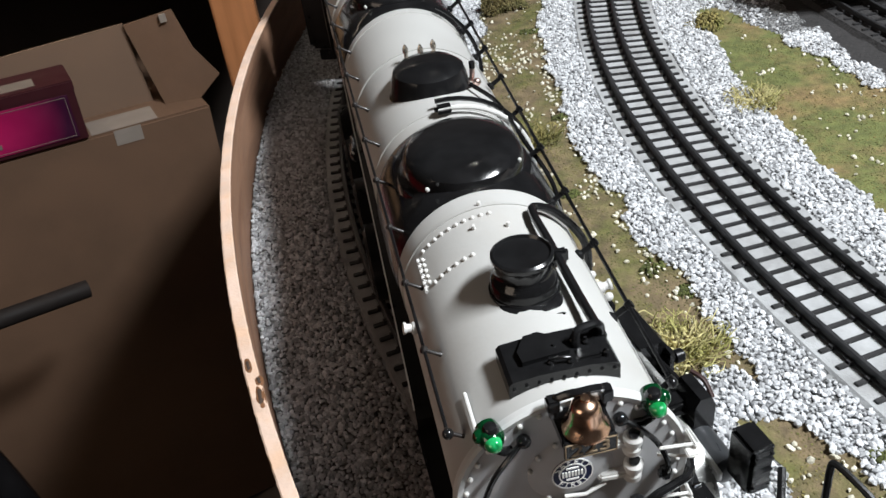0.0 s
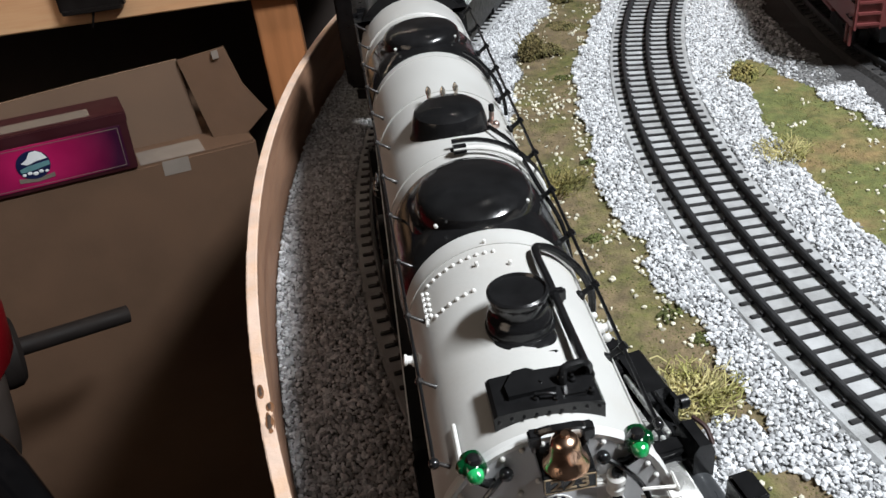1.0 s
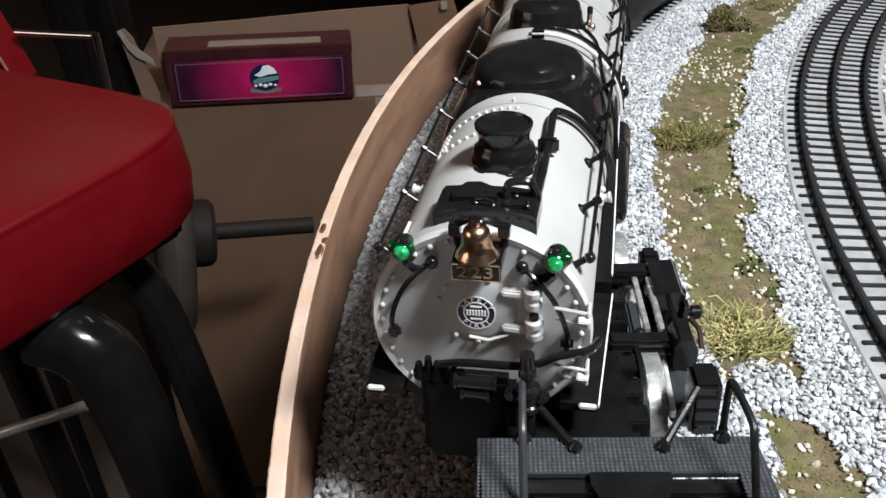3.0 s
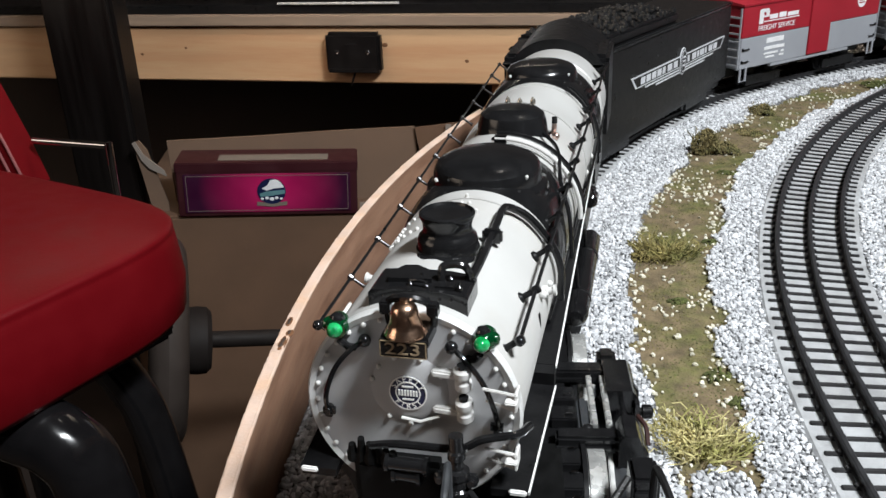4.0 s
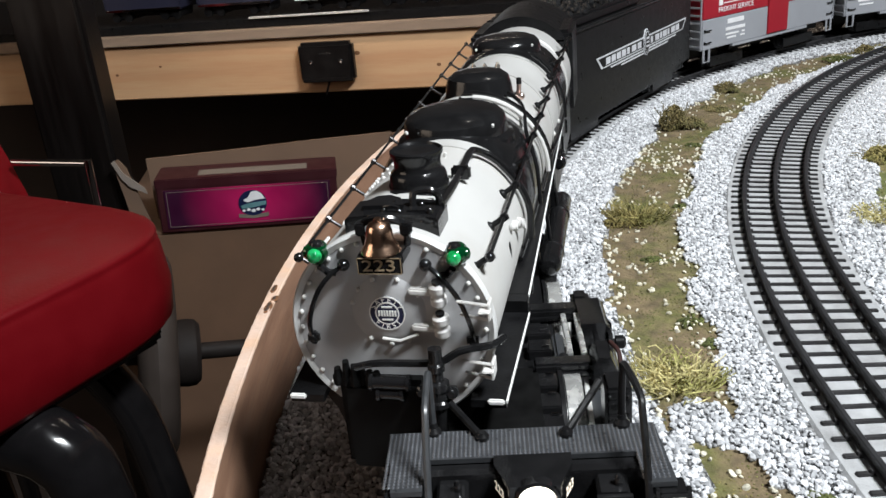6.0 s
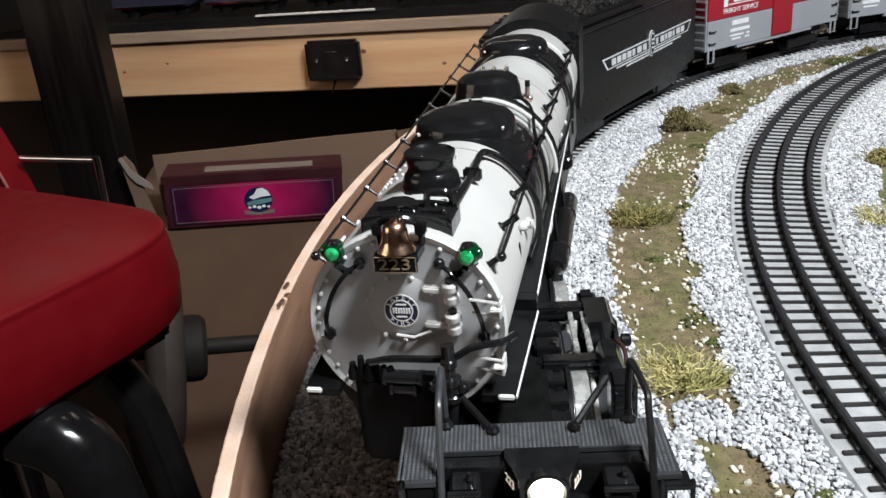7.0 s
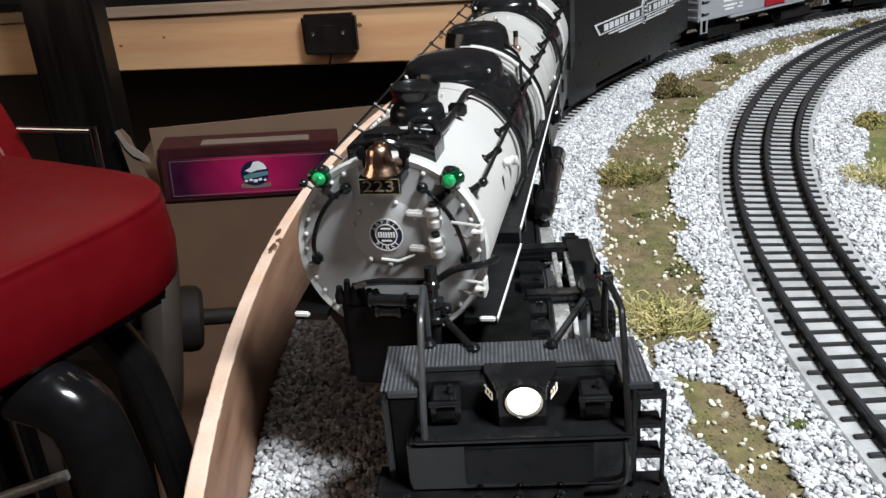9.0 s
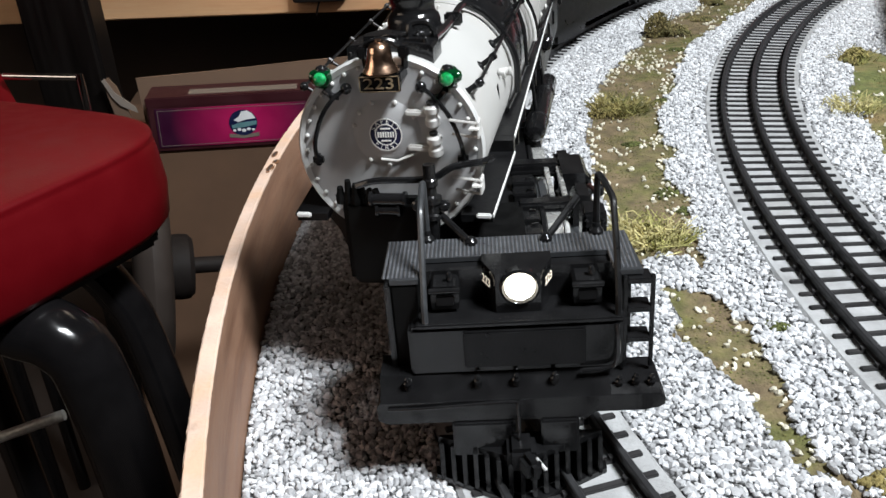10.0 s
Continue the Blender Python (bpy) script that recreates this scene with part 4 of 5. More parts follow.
def loco_rails():
    for s in (-1, 1):
        ys = [7.5 + 24.3 * k for k in range(12)]
        rail = part("handrail", tube(B(), [(s * (23 + 0.012 * y), y, 89.3 + 0.018 * y) for y in ys], 0.5 if s > 0 else 0.4), BLACK_MATT, loco, "thin black handrail")
        post = mesh_from("handrail_post", lathe(B(), [(1.5, -5.0), (1.5, -4.2), (0.75, -3.6), (0.75, -0.8), (1.1, -0.6), (1.1, 0.9), (0.4, 1.1)], (0, 0, 0), (0.82, 0, 0.57), 10), BLACK_MATT)
        if s < 0:
            post = mesh_from("handrail_post", lathe(B(), [(0.8, -5.0), (0.6, -4.4), (0.45, -3.6), (0.45, -0.8), (0.95, -0.5), (0.95, 0.6), (0.4, 0.9)], (0, 0, 0), (0.82, 0, 0.57), 10), POST_STEEL)
        for y in ys:
            o = new("handrail_post", post)
            o.parent = rail
            o.matrix_local = pose(s * (23 + 0.012 * y) / 1000, y / 1000, (89.3 + 0.018 * y) / 1000, 0, 0, 0 if s > 0 else 180)
        part("rail_end", ball(B(), (s * 23.1, ys[0] - 0.4, 89.4), 1.2, 12, 8), BLACK, rail)
        # running board with a white edge
        part("running_board", plank(s, (18, 26.4, -3.0, 57.6), (18, 27.9, 37, 60.4), 2.0), BLACK_MATT, loco, "black running board")
        part("board_edge", plank(s, (26.4, 26.75, -3.2, 57.8), (27.9, 28.25, 36.4, 60.6), 0.75), WHITE_PAINT if s > 0 else BLACK, loco, "thin white running board edge" if s > 0 else "")
        part("board_end", block(B(), s * 22.2, s * 26.2, -4.2, -3.1, 56.9, 58.3, 0.35), WHITE_PAINT, loco)
        part("board_riser", plank(s, (18, 27.7, 36.6, 63.8), (18, 27.6, 41, 63.8), 4.6), BLACK_MATT, loco)
        part("running_board", plank(s, (17, 27.5, 41.2, 63.8), (17, 24.6, 292, 64.2), 2.0), BLACK_MATT, loco)
        part("board_edge", plank(s, (27.5, 27.9, 40.2, 64.1), (24.3, 24.7, 330, 64.5), 0.75), WHITE_PAINT, loco, "thin white running board edge")
        if s > 0:
            tank = part("side_tank", lathe(B(), [(0.5, -38), (2.8, -37.4), (4.0, -35.6), (4.3, -33), (4.3, 34), (3.4, 37), (0.5, 38)], (26.8, 150, 39.8), (0, 1, 0), 20), BLACK, loco, "black cylindrical air tank")
            for y in (128, 166):
                part("tank_strap", lathe(B(), [(4.2, -1), (4.5, -0.8), (4.5, 0.8), (4.2, 1)], (26.8, y, 39.8), (0, 1, 0), 20, False), BLACK_MATT, tank)
                part("tank_hanger", rod(B(), (26.4, y, 43), (24.5, y, 62), 0.7), BLACK_MATT, tank)
        part("firebox_side", block(B(), s * 14, s * 25, 170, 292, 40, 76, 2), BLACK_MATT, loco)
        part("injector", lathe(B(), [(2, 0), (3, 1), (3, 8), (1.6, 10), (1.6, 16)], (s * 26.5, 180, 58), (0, 1, 0), 12), BLACK, loco)
        part("check_valve", lathe(B(), [(1.6, 0), (1.6, 1.2), (1.1, 1.4), (1.1, 2.6), (1.5, 2.8), (1.5, 3.4)], (s * 23, 51, 80), (s, 0, 0.2), 12), FITTING, loco, "white check valve")
    c = part("cab", block(B(), -27, 27, 292, 338, 52, 96, 2), BLACK_MATT, loco, "black locomotive cab")
    bm = B()
    prism(bm, [(-27, 92)] + [(26.5 * math.sin(radians(a)), 80 + 25 * math.cos(radians(a))) for a in range(-66, 67, 6)] + [(27, 92)], 286, 352)
    part("cab_roof", bm, BLACK_MATT, c)
    part("firebox_wrapper", lathe(B(), [(24.5, 262), (25.9, 263), (25.9, 293), (24.5, 294)], (0, 0, AX), (0, 1, 0), 48), BOILER_WHITE, loco)


loco_rails()


def boiler_marks():
    slot = part("slot", ball(B(), (0, 0, 0), 1.0, 12, 8, (0.35, 1.0, 4.2)), BLACK_MATT, loco, "dark oval slot in the boiler side")
    slot.matrix_local = pose(0.0236, 0.0385, 0.0765, 8, 0, 0)
    part("washout_plug", ball(B(), (23.6, 45, 82), 1.1, 10, 8), FITTING, loco)
    part("washout_plug", ball(B(), (23.8, 58, 79), 1.0, 10, 8), FITTING, loco)
    for k, y in enumerate((150, 176, 204, 236)):
        part("washout_plug", ball(B(), (24.6, y, 70 + 2 * (k % 2)), 1.3, 8, 6), FITTING, loco)
    for y in (66, 90, 135, 160, 190, 220, 250):
        part("board_bracket", block(B(), 20, 26, y - 1, y + 1, 52, 59, 0.4), BLACK, loco)
    part("side_pipe", tube(B(), smooth_path([(23.0, 62, 65.2), (23.6, 90, 65.2), (23.6, 140, 65.2), (23.6, 200, 65.4), (23.6, 290, 65.6)]), 0.9), BLACK, loco, "long black pipe along the boiler")
    part("side_pipe", tube(B(), smooth_path([(24.8, 120, 66), (25.4, 160, 67.5), (25.8, 210, 66), (25.8, 280, 68)]), 0.6), BLACK, loco)


boiler_marks()


def loco_front_fittings():
    bell = part("bell", lathe(B(), [(4.5, 0), (4.4, 0.5), (3.6, 1.6), (3.1, 3.0), (2.9, 4.6), (2.6, 5.8), (2.0, 6.6), (0.9, 7.0), (0.8, 7.6)], (0.2, -3.6, 94.9), (0, 0, 1), 28), BRASS, loco, "polished brass bell")
    yoke = tube(B(), smooth_path([(-4.6, 1.0, 94.4), (-4.8, 0.6, 97.4), (-4.2, 0, 99.8), (-2.4, -0.8, 101.2), (0.2, -1.4, 101.8), (2.8, -0.8, 101.2), (4.6, 0, 99.8), (5.2, 0.6, 97.4), (5.0, 1.0, 94.4)]), 0.85)
    part("bell_yoke", yoke, BLACK, bell, "black bell yoke")
    for x in (-4.9, 5.3):
        part("yoke_bearing", block(B(), x - 1.2, x + 1.2, -1.4, 1.4, 97.2, 100.2, 0.4), BLACK, bell)
    part("clapper", ball(B(), (0.2, -3.6, 95.2), 1.1, 8, 6), BRASS, bell)
    part("bell_bracket", block(B(), -3.8, 6.3, -6.4, 1.5, 93.4, 96.0, 0.3), BLACK, loco)
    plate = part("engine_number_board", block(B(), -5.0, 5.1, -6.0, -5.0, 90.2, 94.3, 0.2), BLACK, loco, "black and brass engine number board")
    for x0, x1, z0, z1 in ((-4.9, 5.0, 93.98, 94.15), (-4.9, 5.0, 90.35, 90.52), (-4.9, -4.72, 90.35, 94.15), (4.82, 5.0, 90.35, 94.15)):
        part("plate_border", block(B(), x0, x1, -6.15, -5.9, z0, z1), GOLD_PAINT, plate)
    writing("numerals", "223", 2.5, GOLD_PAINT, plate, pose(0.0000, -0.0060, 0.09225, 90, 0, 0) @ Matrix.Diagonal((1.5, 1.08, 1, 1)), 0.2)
    nudge(bell, 1.0, -1.0, 1.2)
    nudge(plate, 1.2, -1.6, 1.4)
    for s in (-1, 1):
        lamp = part("marker_lamp", lathe(B(), [(0.6, 4.6), (2.2, 3.8), (2.6, 2.2), (2.7, 0.5), (2.1, -0.6)], (s * 16, -0.6, 92), (s * 0.12, 1, 0.1), 20), GREEN_BODY, loco, "green-lensed marker lamp")
        part("lens", lathe(B(), [(0.1, -1.5), (0.8, -1.3), (1.45, -0.7), (1.75, 0.4), (1.7, 1.2), (0.1, 1.4)], (s * 16, -2.0, 92.2), (s * 0.12, 1, 0.1), 20), GREEN_GLASS, lamp, "green glass lens")
        part("lens", lathe(B(), [(0.1, 1.6), (1.2, 1.2), (1.8, 0.3), (1.8, -0.4)], (s * 18.0, 0.8, 92.4), (s * 1, -0.1, 0.1), 16), GREEN_BODY, lamp)
        part("lens", lathe(B(), [(0.1, 1.6), (1.2, 1.2), (1.8, 0.3), (1.8, -0.4)], (s * 16, 0.6, 93.8), (0, 0, 1), 16), BLACK, lamp)
        part("lamp_bracket", tube(B(), [(s * 15.5, -0.5, 89.4), (s * 14, 0.2, 87.5), (s * 12.5, 1, 87)], 0.9), BLACK, lamp)
        nudge(lamp, 0.4, 0, 0.6 if s > 0 else 1.2)
        part("grab_iron", tube(B(), smooth_path([(s * 9, 0.5, 91), (s * 13, -1.4, 88.3), (s * 16.6, -1.8, 83.5), (s * 19.0, -1.8, 77), (s * 19.4, -0.8, 72)]), 0.6), BLACK, loco, "black curved grab iron")
        part("grab_foot", block(B(), s * 17.8, s * 20.6, -1.6, 1, 70.4, 73.6, 0.8), BLACK, loco)
        part("grab_foot", ball(B(), (s * 9.6, 0, 90.6), 1.5, 10, 8), BLACK, loco)
    # white valves, brackets and steps
    for x, z in ((12.0, 83.5), (12.2, 75.6)):
        v = part("valve", lathe(B(), [(1.3, -3.0), (1.9, -2.4), (1.9, -0.8), (1.5, -0.4), (1.5, 0.6), (2.0, 1.0), (2.0, 2.4), (1.4, 3.0)], (x, -0.4, z), (0, -0.15, 1), 16), FITTING, loco, "white two-stage valve")
        part("valve_cap", rod(B(), (x, -1.1, z + 3.1), (x, -1.2, z + 3.8), 1.1), BLACK, v)
    for z, t in ((82.5, 0.0), (67.5, -4.0)):
        st = part("step_bracket", block(B(), 16.5, 23.8, -3.2, -2.5, z - 0.35, z + 0.35, 0.2, Euler((0, radians(8), 0))), FITTING, loco, "white step bracket")
        part("step_tread", block(B(), 21.6, 24.2, -5.2, -1.8, z - 1.7, z - 1.1, 0.25), FITTING, st)
        part("step_side", block(B(), 23.4, 24.1, -3.8, 1, z - 4.2, z + 0.1, 0.25), FITTING, st)
        part("step_strut", rod(B(), (17, -1, z - 3.6), (23.6, -3, z - 4.0), 0.36), FITTING, st)
    part("headlight_pipe", tube(B(), smooth_path([(-9, -3, 65.6), (-3, -4, 67.4), (8, -4.2, 67.8), (12.5, -4.4, 68.6), (16.5, -4.2, 71), (20, -3.4, 71.6), (24.0, -1.6, 71.6), (26.0, 3, 71.0)]), 0.95), BLACK, loco, "black bent pipe")
    stand = part("vertical_pipe", lathe(B(), [(1.6, 0), (1.6, 3.5), (2.0, 4), (2.0, 5.5), (1.5, 6), (1.5, 8), (2.7, 8.4), (2.7, 10), (2.2, 10.4), (2.2, 12.5), (2.7, 13), (2.7, 14.2), (1.9, 14.8), (1.6, 19), (1.6, 26)], (11.2, -5.6, 72.5), (0.02, -0.08, -1), 18), BLACK, loco, "black banded feed pipe")
    for x in (7.6, 14.6):
        part("flange_bolt", lathe(B(), [(1.5, 0), (1.5, 0.8), (0.8, 1.2), (0.8, 2.4)], (x, -5.8, 61.5), (0, -1, 0.2), 10), BLACK, stand)
    part("cross_pipe", rod(B(), (7.0, -5.4, 61.6), (15.4, -5.4, 61.4), 1.3), BLACK, stand)
    # pump and frame under the smokebox
    pump = part("air_pump", block(B(), -14, 8.0, -3, 8, 36, 61.5, 1.8), BLACK_DULL, loco, "black pump under the smokebox")
    rng = random.Random(5)
    for k in range(6):
        x = -14 + 2.1 * k
        part("pump_fin", lathe(B(), [(1.5, 0), (1.5, 2.0), (1.1, 2.6), (0.8, 3.4 + (2.4 if k in (1, 2) else 0.6) + rng.random())], (x, -3 + rng.random() * 2, 60.5), (0.1 * rng.uniform(-1, 1), -0.2, 1), 8), BLACK_DULL, pump)
    for x0, x1, z in ((-4.5, 3.6, 62.4), (-3.0, 2.0, 59.6)):
        part("pump_cylinder", rod(B(), (x0, -4.2, z), (x1, -4.4, z), 1.7), BLACK, pump)
        part("pump_flange", rod(B(), (x0 - 0.8, -4.2, z), (x0, -4.2, z), 2.2), BLACK, pump)
        part("pump_flange", rod(B(), (x1, -4.4, z), (x1 + 0.8, -4.4, z), 2.2), BLACK, pump)
    part("saddle_casting", prism(B(), [(-22, 58), (22, 58), (17, 50), (12, 34), (-12, 34), (-17, 50)], 3, 40), BLACK_MATT, loco)
    part("boiler_cradle", block(B(), -13, 13, 40, 285, 30, 54, 2), BLACK_MATT, loco)


loco_front_fittings()


# ---- the front engine unit, which swings with the curve ----
def front_engine():
    unit = thing("front_engine_unit", "black swivelling front engine with pilot deck and cylinders", "engine unit", at=pose(0.0304, -0.0105, 0, 0, 0, 8.5))
    # tread-plate deck
    deck = part("deck", slab(B(), [(-29.5, 1), (29.5, 1), (30.5, -20), (25, -20), (24, -9.5), (-20, -9.5), (-21, -20), (-27.5, -20)], 53.6, 54.8), TREAD, unit, "grey tread-plate deck")
    bm = B()
    for k in range(60):
        x = -29.0 + k * 0.985
        for j in range(20 if x < -20.3 or x > 23.8 else 10):
            y = 0.3 - j * 0.985
            bmesh.ops.create_cone(bm, segments=4, radius1=0.46, radius2=0.16, depth=0.4, cap_ends=True, matrix=Matrix.Translation((x, y, 54.95)))
    tagged(part("tread_studs", bm, STUD, deck, "raised tread pattern", 0), kind="stuff")
    part("deck_skirt", block(B(), -29.5, 30, -0.5, 1.2, 44, 53.6, 0.4), BLACK, unit)
    part("front_shield", prism(B(), [(-27, 31), (29, 31), (29, 53.5), (-27, 53.5)], -13.5, -9.8), BLACK, unit)
    part("shield_lip", block(B(), -22, 26, -25, -12, 44.2, 45.4, 0.4), BLACK, unit)
    part("side_sheet", block(B(), -29, -27.6, -20.5, 0, 30, 53.6, 0.3), BLACK, unit)
    part("shield_lower", block(B(), -24, 25.5, -24.6, -13, 31.4, 44.2, 0.8), BLACK, unit)
    part("cover_plate", block(B(), -11.2, 17.0, -25.6, -24.2, 33.6, 43.3, 0.4), BLACK_MATT, unit, "flat black cover plate")
    part("corner_pipe", tube(B(), smooth_path([(24.0, -25.4, 44), (24.2, -26, 40), (24.0, -26, 34.8), (22.2, -26, 32.6), (16, -26, 32.2)]), 0.55), BLACK, unit)
    # headlight
    lamp = part("headlight", lathe(B(), [(4.5, 3), (4.5, 1), (4.7, 0.4), (4.1, 0), (3.5, 0.8)], (2.4, -21.5, 52.1), (0, 1, 0.05), 32), BLACK, unit, "round headlight with a lit lens")
    part("lens", lathe(B(), [(0.1, -0.8), (2.2, -0.4), (3.5, 0.5), (3.6, 1.4), (0.1, 1.5)], (2.4, -21.5, 52.1), (0, 1, 0.05), 32), HEADLIGHT, lamp, "bright lit headlight lens")
    part("housing", slab(B(), [(-3.2, -20.6), (7.2, -20.6), (10.2, -13), (10.2, -9.6), (-6.2, -9.6), (-6.2, -13)], 45.5, 55.4), BLACK, lamp)
    for s in (-1, 1):
        nb = part("number_glass", block(B(), -2.0, 2.0, -0.25, 0.25, -1.3, 1.3, 0.1), BLACK_MATT, lamp)
        nb.matrix_local = pose((2.0 + s * 6.9) / 1000, -0.0170, 0.0522, 0, 0, s * 66)
        writing("numerals", "223", 2.2, NUMBER_LIGHT, lamp, pose((2.0 + s * 6.9) / 1000, -0.0170, 0.0522, 0, 0, s * 66) @ pose(0, -0.0004, 0, 90, 0, 0), 0.05)
        x = 1.5 + s * 16.5
        horn = part("coupler_horn", prism(B(), [(x - 3.0, 46.4), (x + 3.0, 46.4), (x + 3.3, 47.2), (x + 3.3, 51.6), (x + 2.6, 52.4), (x - 2.6, 52.4), (x - 3.3, 51.6), (x - 3.3, 47.2)], -19.5, -13), BLACK, unit)
        part("horn_bar", rod(B(), (x - 3.6, -20.2, 51.6), (x + 3.6, -20.2, 51.6), 0.75), BLACK, horn)
        part("horn_plate", block(B(), x - 2.2, x + 2.2, -20.1, -19.3, 47.4, 50.2, 0.3), BLACK_MATT, horn)
        part("horn_pin", lathe(B(), [(0.8, 0), (0.8, 2.0), (0.4, 2.6)], (x + 1.2, -17, 52.2), (0, 0, 1), 10), BLACK, horn)
    # pilot beam
    beam = part("pilot_beam", prism(B(), [(-32.5, 21.5), (-30, 20.5), (17, 20.5), (19, 22), (30, 22), (33.5, 22.6), (35, 23.4), (35, 25.6), (34.2, 26.4), (-31.8, 26.4), (-32.5, 25.6)], -28.4, -15), BLACK, unit, "black pilot beam")
    part("beam_slope", rings(B(), [[(x, -28.2, 26.2), (x, -24.2, 31.6), (x, -15.2, 31.6), (x, -15.2, 26.2)] for x in (-31.6, 22.4)]), BLACK, beam)
    part("beam_slope", rings(B(), [[(x, -28.2, 26.2), (x, -26.2, 28.0), (x, -15.2, 28.0), (x, -15.2, 26.2)] for x in (22.5, 34.0)]), BLACK, beam)
    for x, z in ((-25, 29.4), (-8.4, 29.4), (0.6, 29.4), (9.6, 29.4), (24.6, 27.6), (28.4, 28.0), (32.0, 27.6)):
        part("beam_bolt", lathe(B(), [(1.0, -1.0), (1.0, 1.6), (0.6, 2.0), (0.6, 3.0), (0.2, 3.4)], (x, -25.8, z), (0, -0.35, 1), 12), BLACK, beam)
    for x0, x1 in ((-15, 0), (6, 15)):
        part("beam_panel", block(B(), x0, x1, -29.4, -26.6, 11, 20.4, 0.4), BLACK, beam)
    part("uncoupling_lever", tube(B(), smooth_path([(-30, -28.8, 25), (-20, -29, 25.2), (-1, -29.2, 26.2), (0.6, -29.6, 24.6), (0.8, -31.5, 17)]), 0.4), BLACK, beam)
    # coupler and pilot
    cp = part("coupler", block(B(), -2.4, 4.4, -36, -28, 10.5, 17, 1.2), BLACK_MATT, unit, "dark knuckle coupler")
    part("knuckle", block(B(), 1.0, 4.8, -40, -34, 10.8, 16.5, 1.2, Euler((0, 0, radians(25)))), BLACK_MATT, cp)
    part("lift_pin", rod(B(), (4.2, -36.5, 15.5), (6.4, -37.8, 13.0), 0.5), STEEL, cp)
    vee = lambda x: -37.5 + 0.5 * abs(x - 1.0)
    pilot = part("pilot", slab(B(), [(-19, -24), (21, -24), (21, vee(21) + 3), (1, vee(1) + 3), (-19, vee(-19) + 3)], 11.8, 13.4), BLACK_MATT, unit, "slotted black pilot")
    part("pilot_foot", slab(B(), [(-20, vee(-20) + 0.5), (1, vee(1) - 1.5), (22, vee(22) + 0.5), (22, vee(22) + 3.5), (1, vee(1) + 2), (-20, vee(-20) + 3.5)], 1.9, 3.4), BLACK, pilot)
    part("pilot_web", slab(B(), [(-19, vee(-19) + 4), (1, vee(1) + 4), (21, vee(21) + 4), (21, -24), (-19, -24)], 2.4, 11.8), BLACK_DULL, pilot)
    for k in range(15):
        x = -18.2 + 2.75 * k
        part("pilot_bar", block(B(), x - 0.55, x + 0.55, vee(x) + 0.4, vee(x) + 3.6, 2.8, 12.6, 0.25, Euler((radians(-10), 0, 0))), BLACK, pilot)
    # side steps
    for s in (-1, 1):
        if s > 0:
            lad = part("side_steps", block(B(), 26.0, 27.0, -21, -19.6, 29, 53.5, 0.2), BLACK, unit)
            part("stringer", block(B(), 32.2, 33.2, -21, -19.6, 29, 53.5, 0.2), BLACK, lad)
            for z in (37, 45, 52.5):
                part("step", block(B(), 26.9, 32.3, -21.6, -16.5, z - 0.7, z + 0.7, 0.2), BLACK, lad)
        else:
            part("end_panel", block(B(), -27.5, -21.4, -19.8, -10, 31, 53.4, 0.4), BLACK_DULL, unit)
        x, lean = 1.5 + s * 21, 2.4 if s > 0 else -0.3
        part("handrail", tube(B(), smooth_path([(x, 0.4, 54.8), (x, 0.6, 62), (x + 0.1 * lean, 1.0, 68.6), (x + 0.2 * lean, 0.4, 70.3), (x + 0.5 * lean, -3, 70.0), (x + lean, -9.2, 68.2), (x + lean, -11.6, 66.0), (x + lean, -17, 58), (x + 0.9 * lean, -22.4, 49.4), (x + 0.85 * lean, -23.6, 45.2)], 4), 0.8), BLACK_MATT if s > 0 else TREAD, unit, "tall black handrail")
        part("rail_foot", lathe(B(), [(1.8, 0), (1.8, 0.8), (1.0, 1.8), (1.0, 3)], (x, 0.4, 54.8), (0, 0, 1), 12), BLACK, unit)
        part("brace", tube(B(), [(s * 9.2 + 0.6, -2.4, 55), (s * 18.8, 10, 60.5)], 0.9), BLACK_MATT, unit)
        part("brace_foot", lathe(B(), [(1.6, 0), (1.6, 0.9), (0.8, 1.8)], (s * 9.2 + 0.6, -2.4, 54.8), (0, 0, 1), 12), BLACK, unit)
        # cylinders and running gear
        cyl = part("cylinder", lathe(B(), [(2, -1.5), (7.4, -1), (8.2, 0), (8.2, 24), (7.4, 25), (2, 26)], (s * 25.0, 66, 23), (0, 1, 0), 24), BLACK, unit, "black steam cylinder")
        part("valve_chest", prism(B(), [(s * 20.8, 29), (s * 28.6, 29), (s * 30.0, 33), (s * 29.6, 40.4), (s * 28.2, 42.2), (s * 20.8, 42.2)], 73, 91), BLACK, cyl)
        part("chest_rib", prism(B(), [(s * 29.2, 30), (s * 30.8, 31), (s * 30.8, 39), (s * 29.2, 41)], 78, 80), BLACK, cyl)
        part("yoke", block(B(), s * 4, s * 20.8, 85, 91, 36.5, 41.6, 0.7), BLACK, cyl)
        part("yoke_rib", block(B(), s * 4, s * 20.8, 83.6, 85, 38.2, 39.4, 0.2), BLACK, cyl)
        part("crank_pin", lathe(B(), [(1.2, 0), (1.2, 2.4), (2.1, 2.6), (2.1, 5.0), (1.4, 5.6)], (s * 28.4, 71, 36.6), (s, 0, 0), 14), BLACK_MATT, cyl)
        part("pin_bracket", prism(B(), [(s * 28.6, 29), (s * 30.2, 29), (s * 30.0, 40), (s * 28.8, 40)], 69.6, 72.8), BLACK, cyl)
        for x in (16.2, 20.2):
            part("guide_bar", block(B(), s * (x - 0.8), s * (x + 0.8), 57, 84, 39.4, 41.2, 0.2, Euler((radians(-1.5), 0, 0))), WHEEL_STEEL, cyl, "bright steel guide bar")
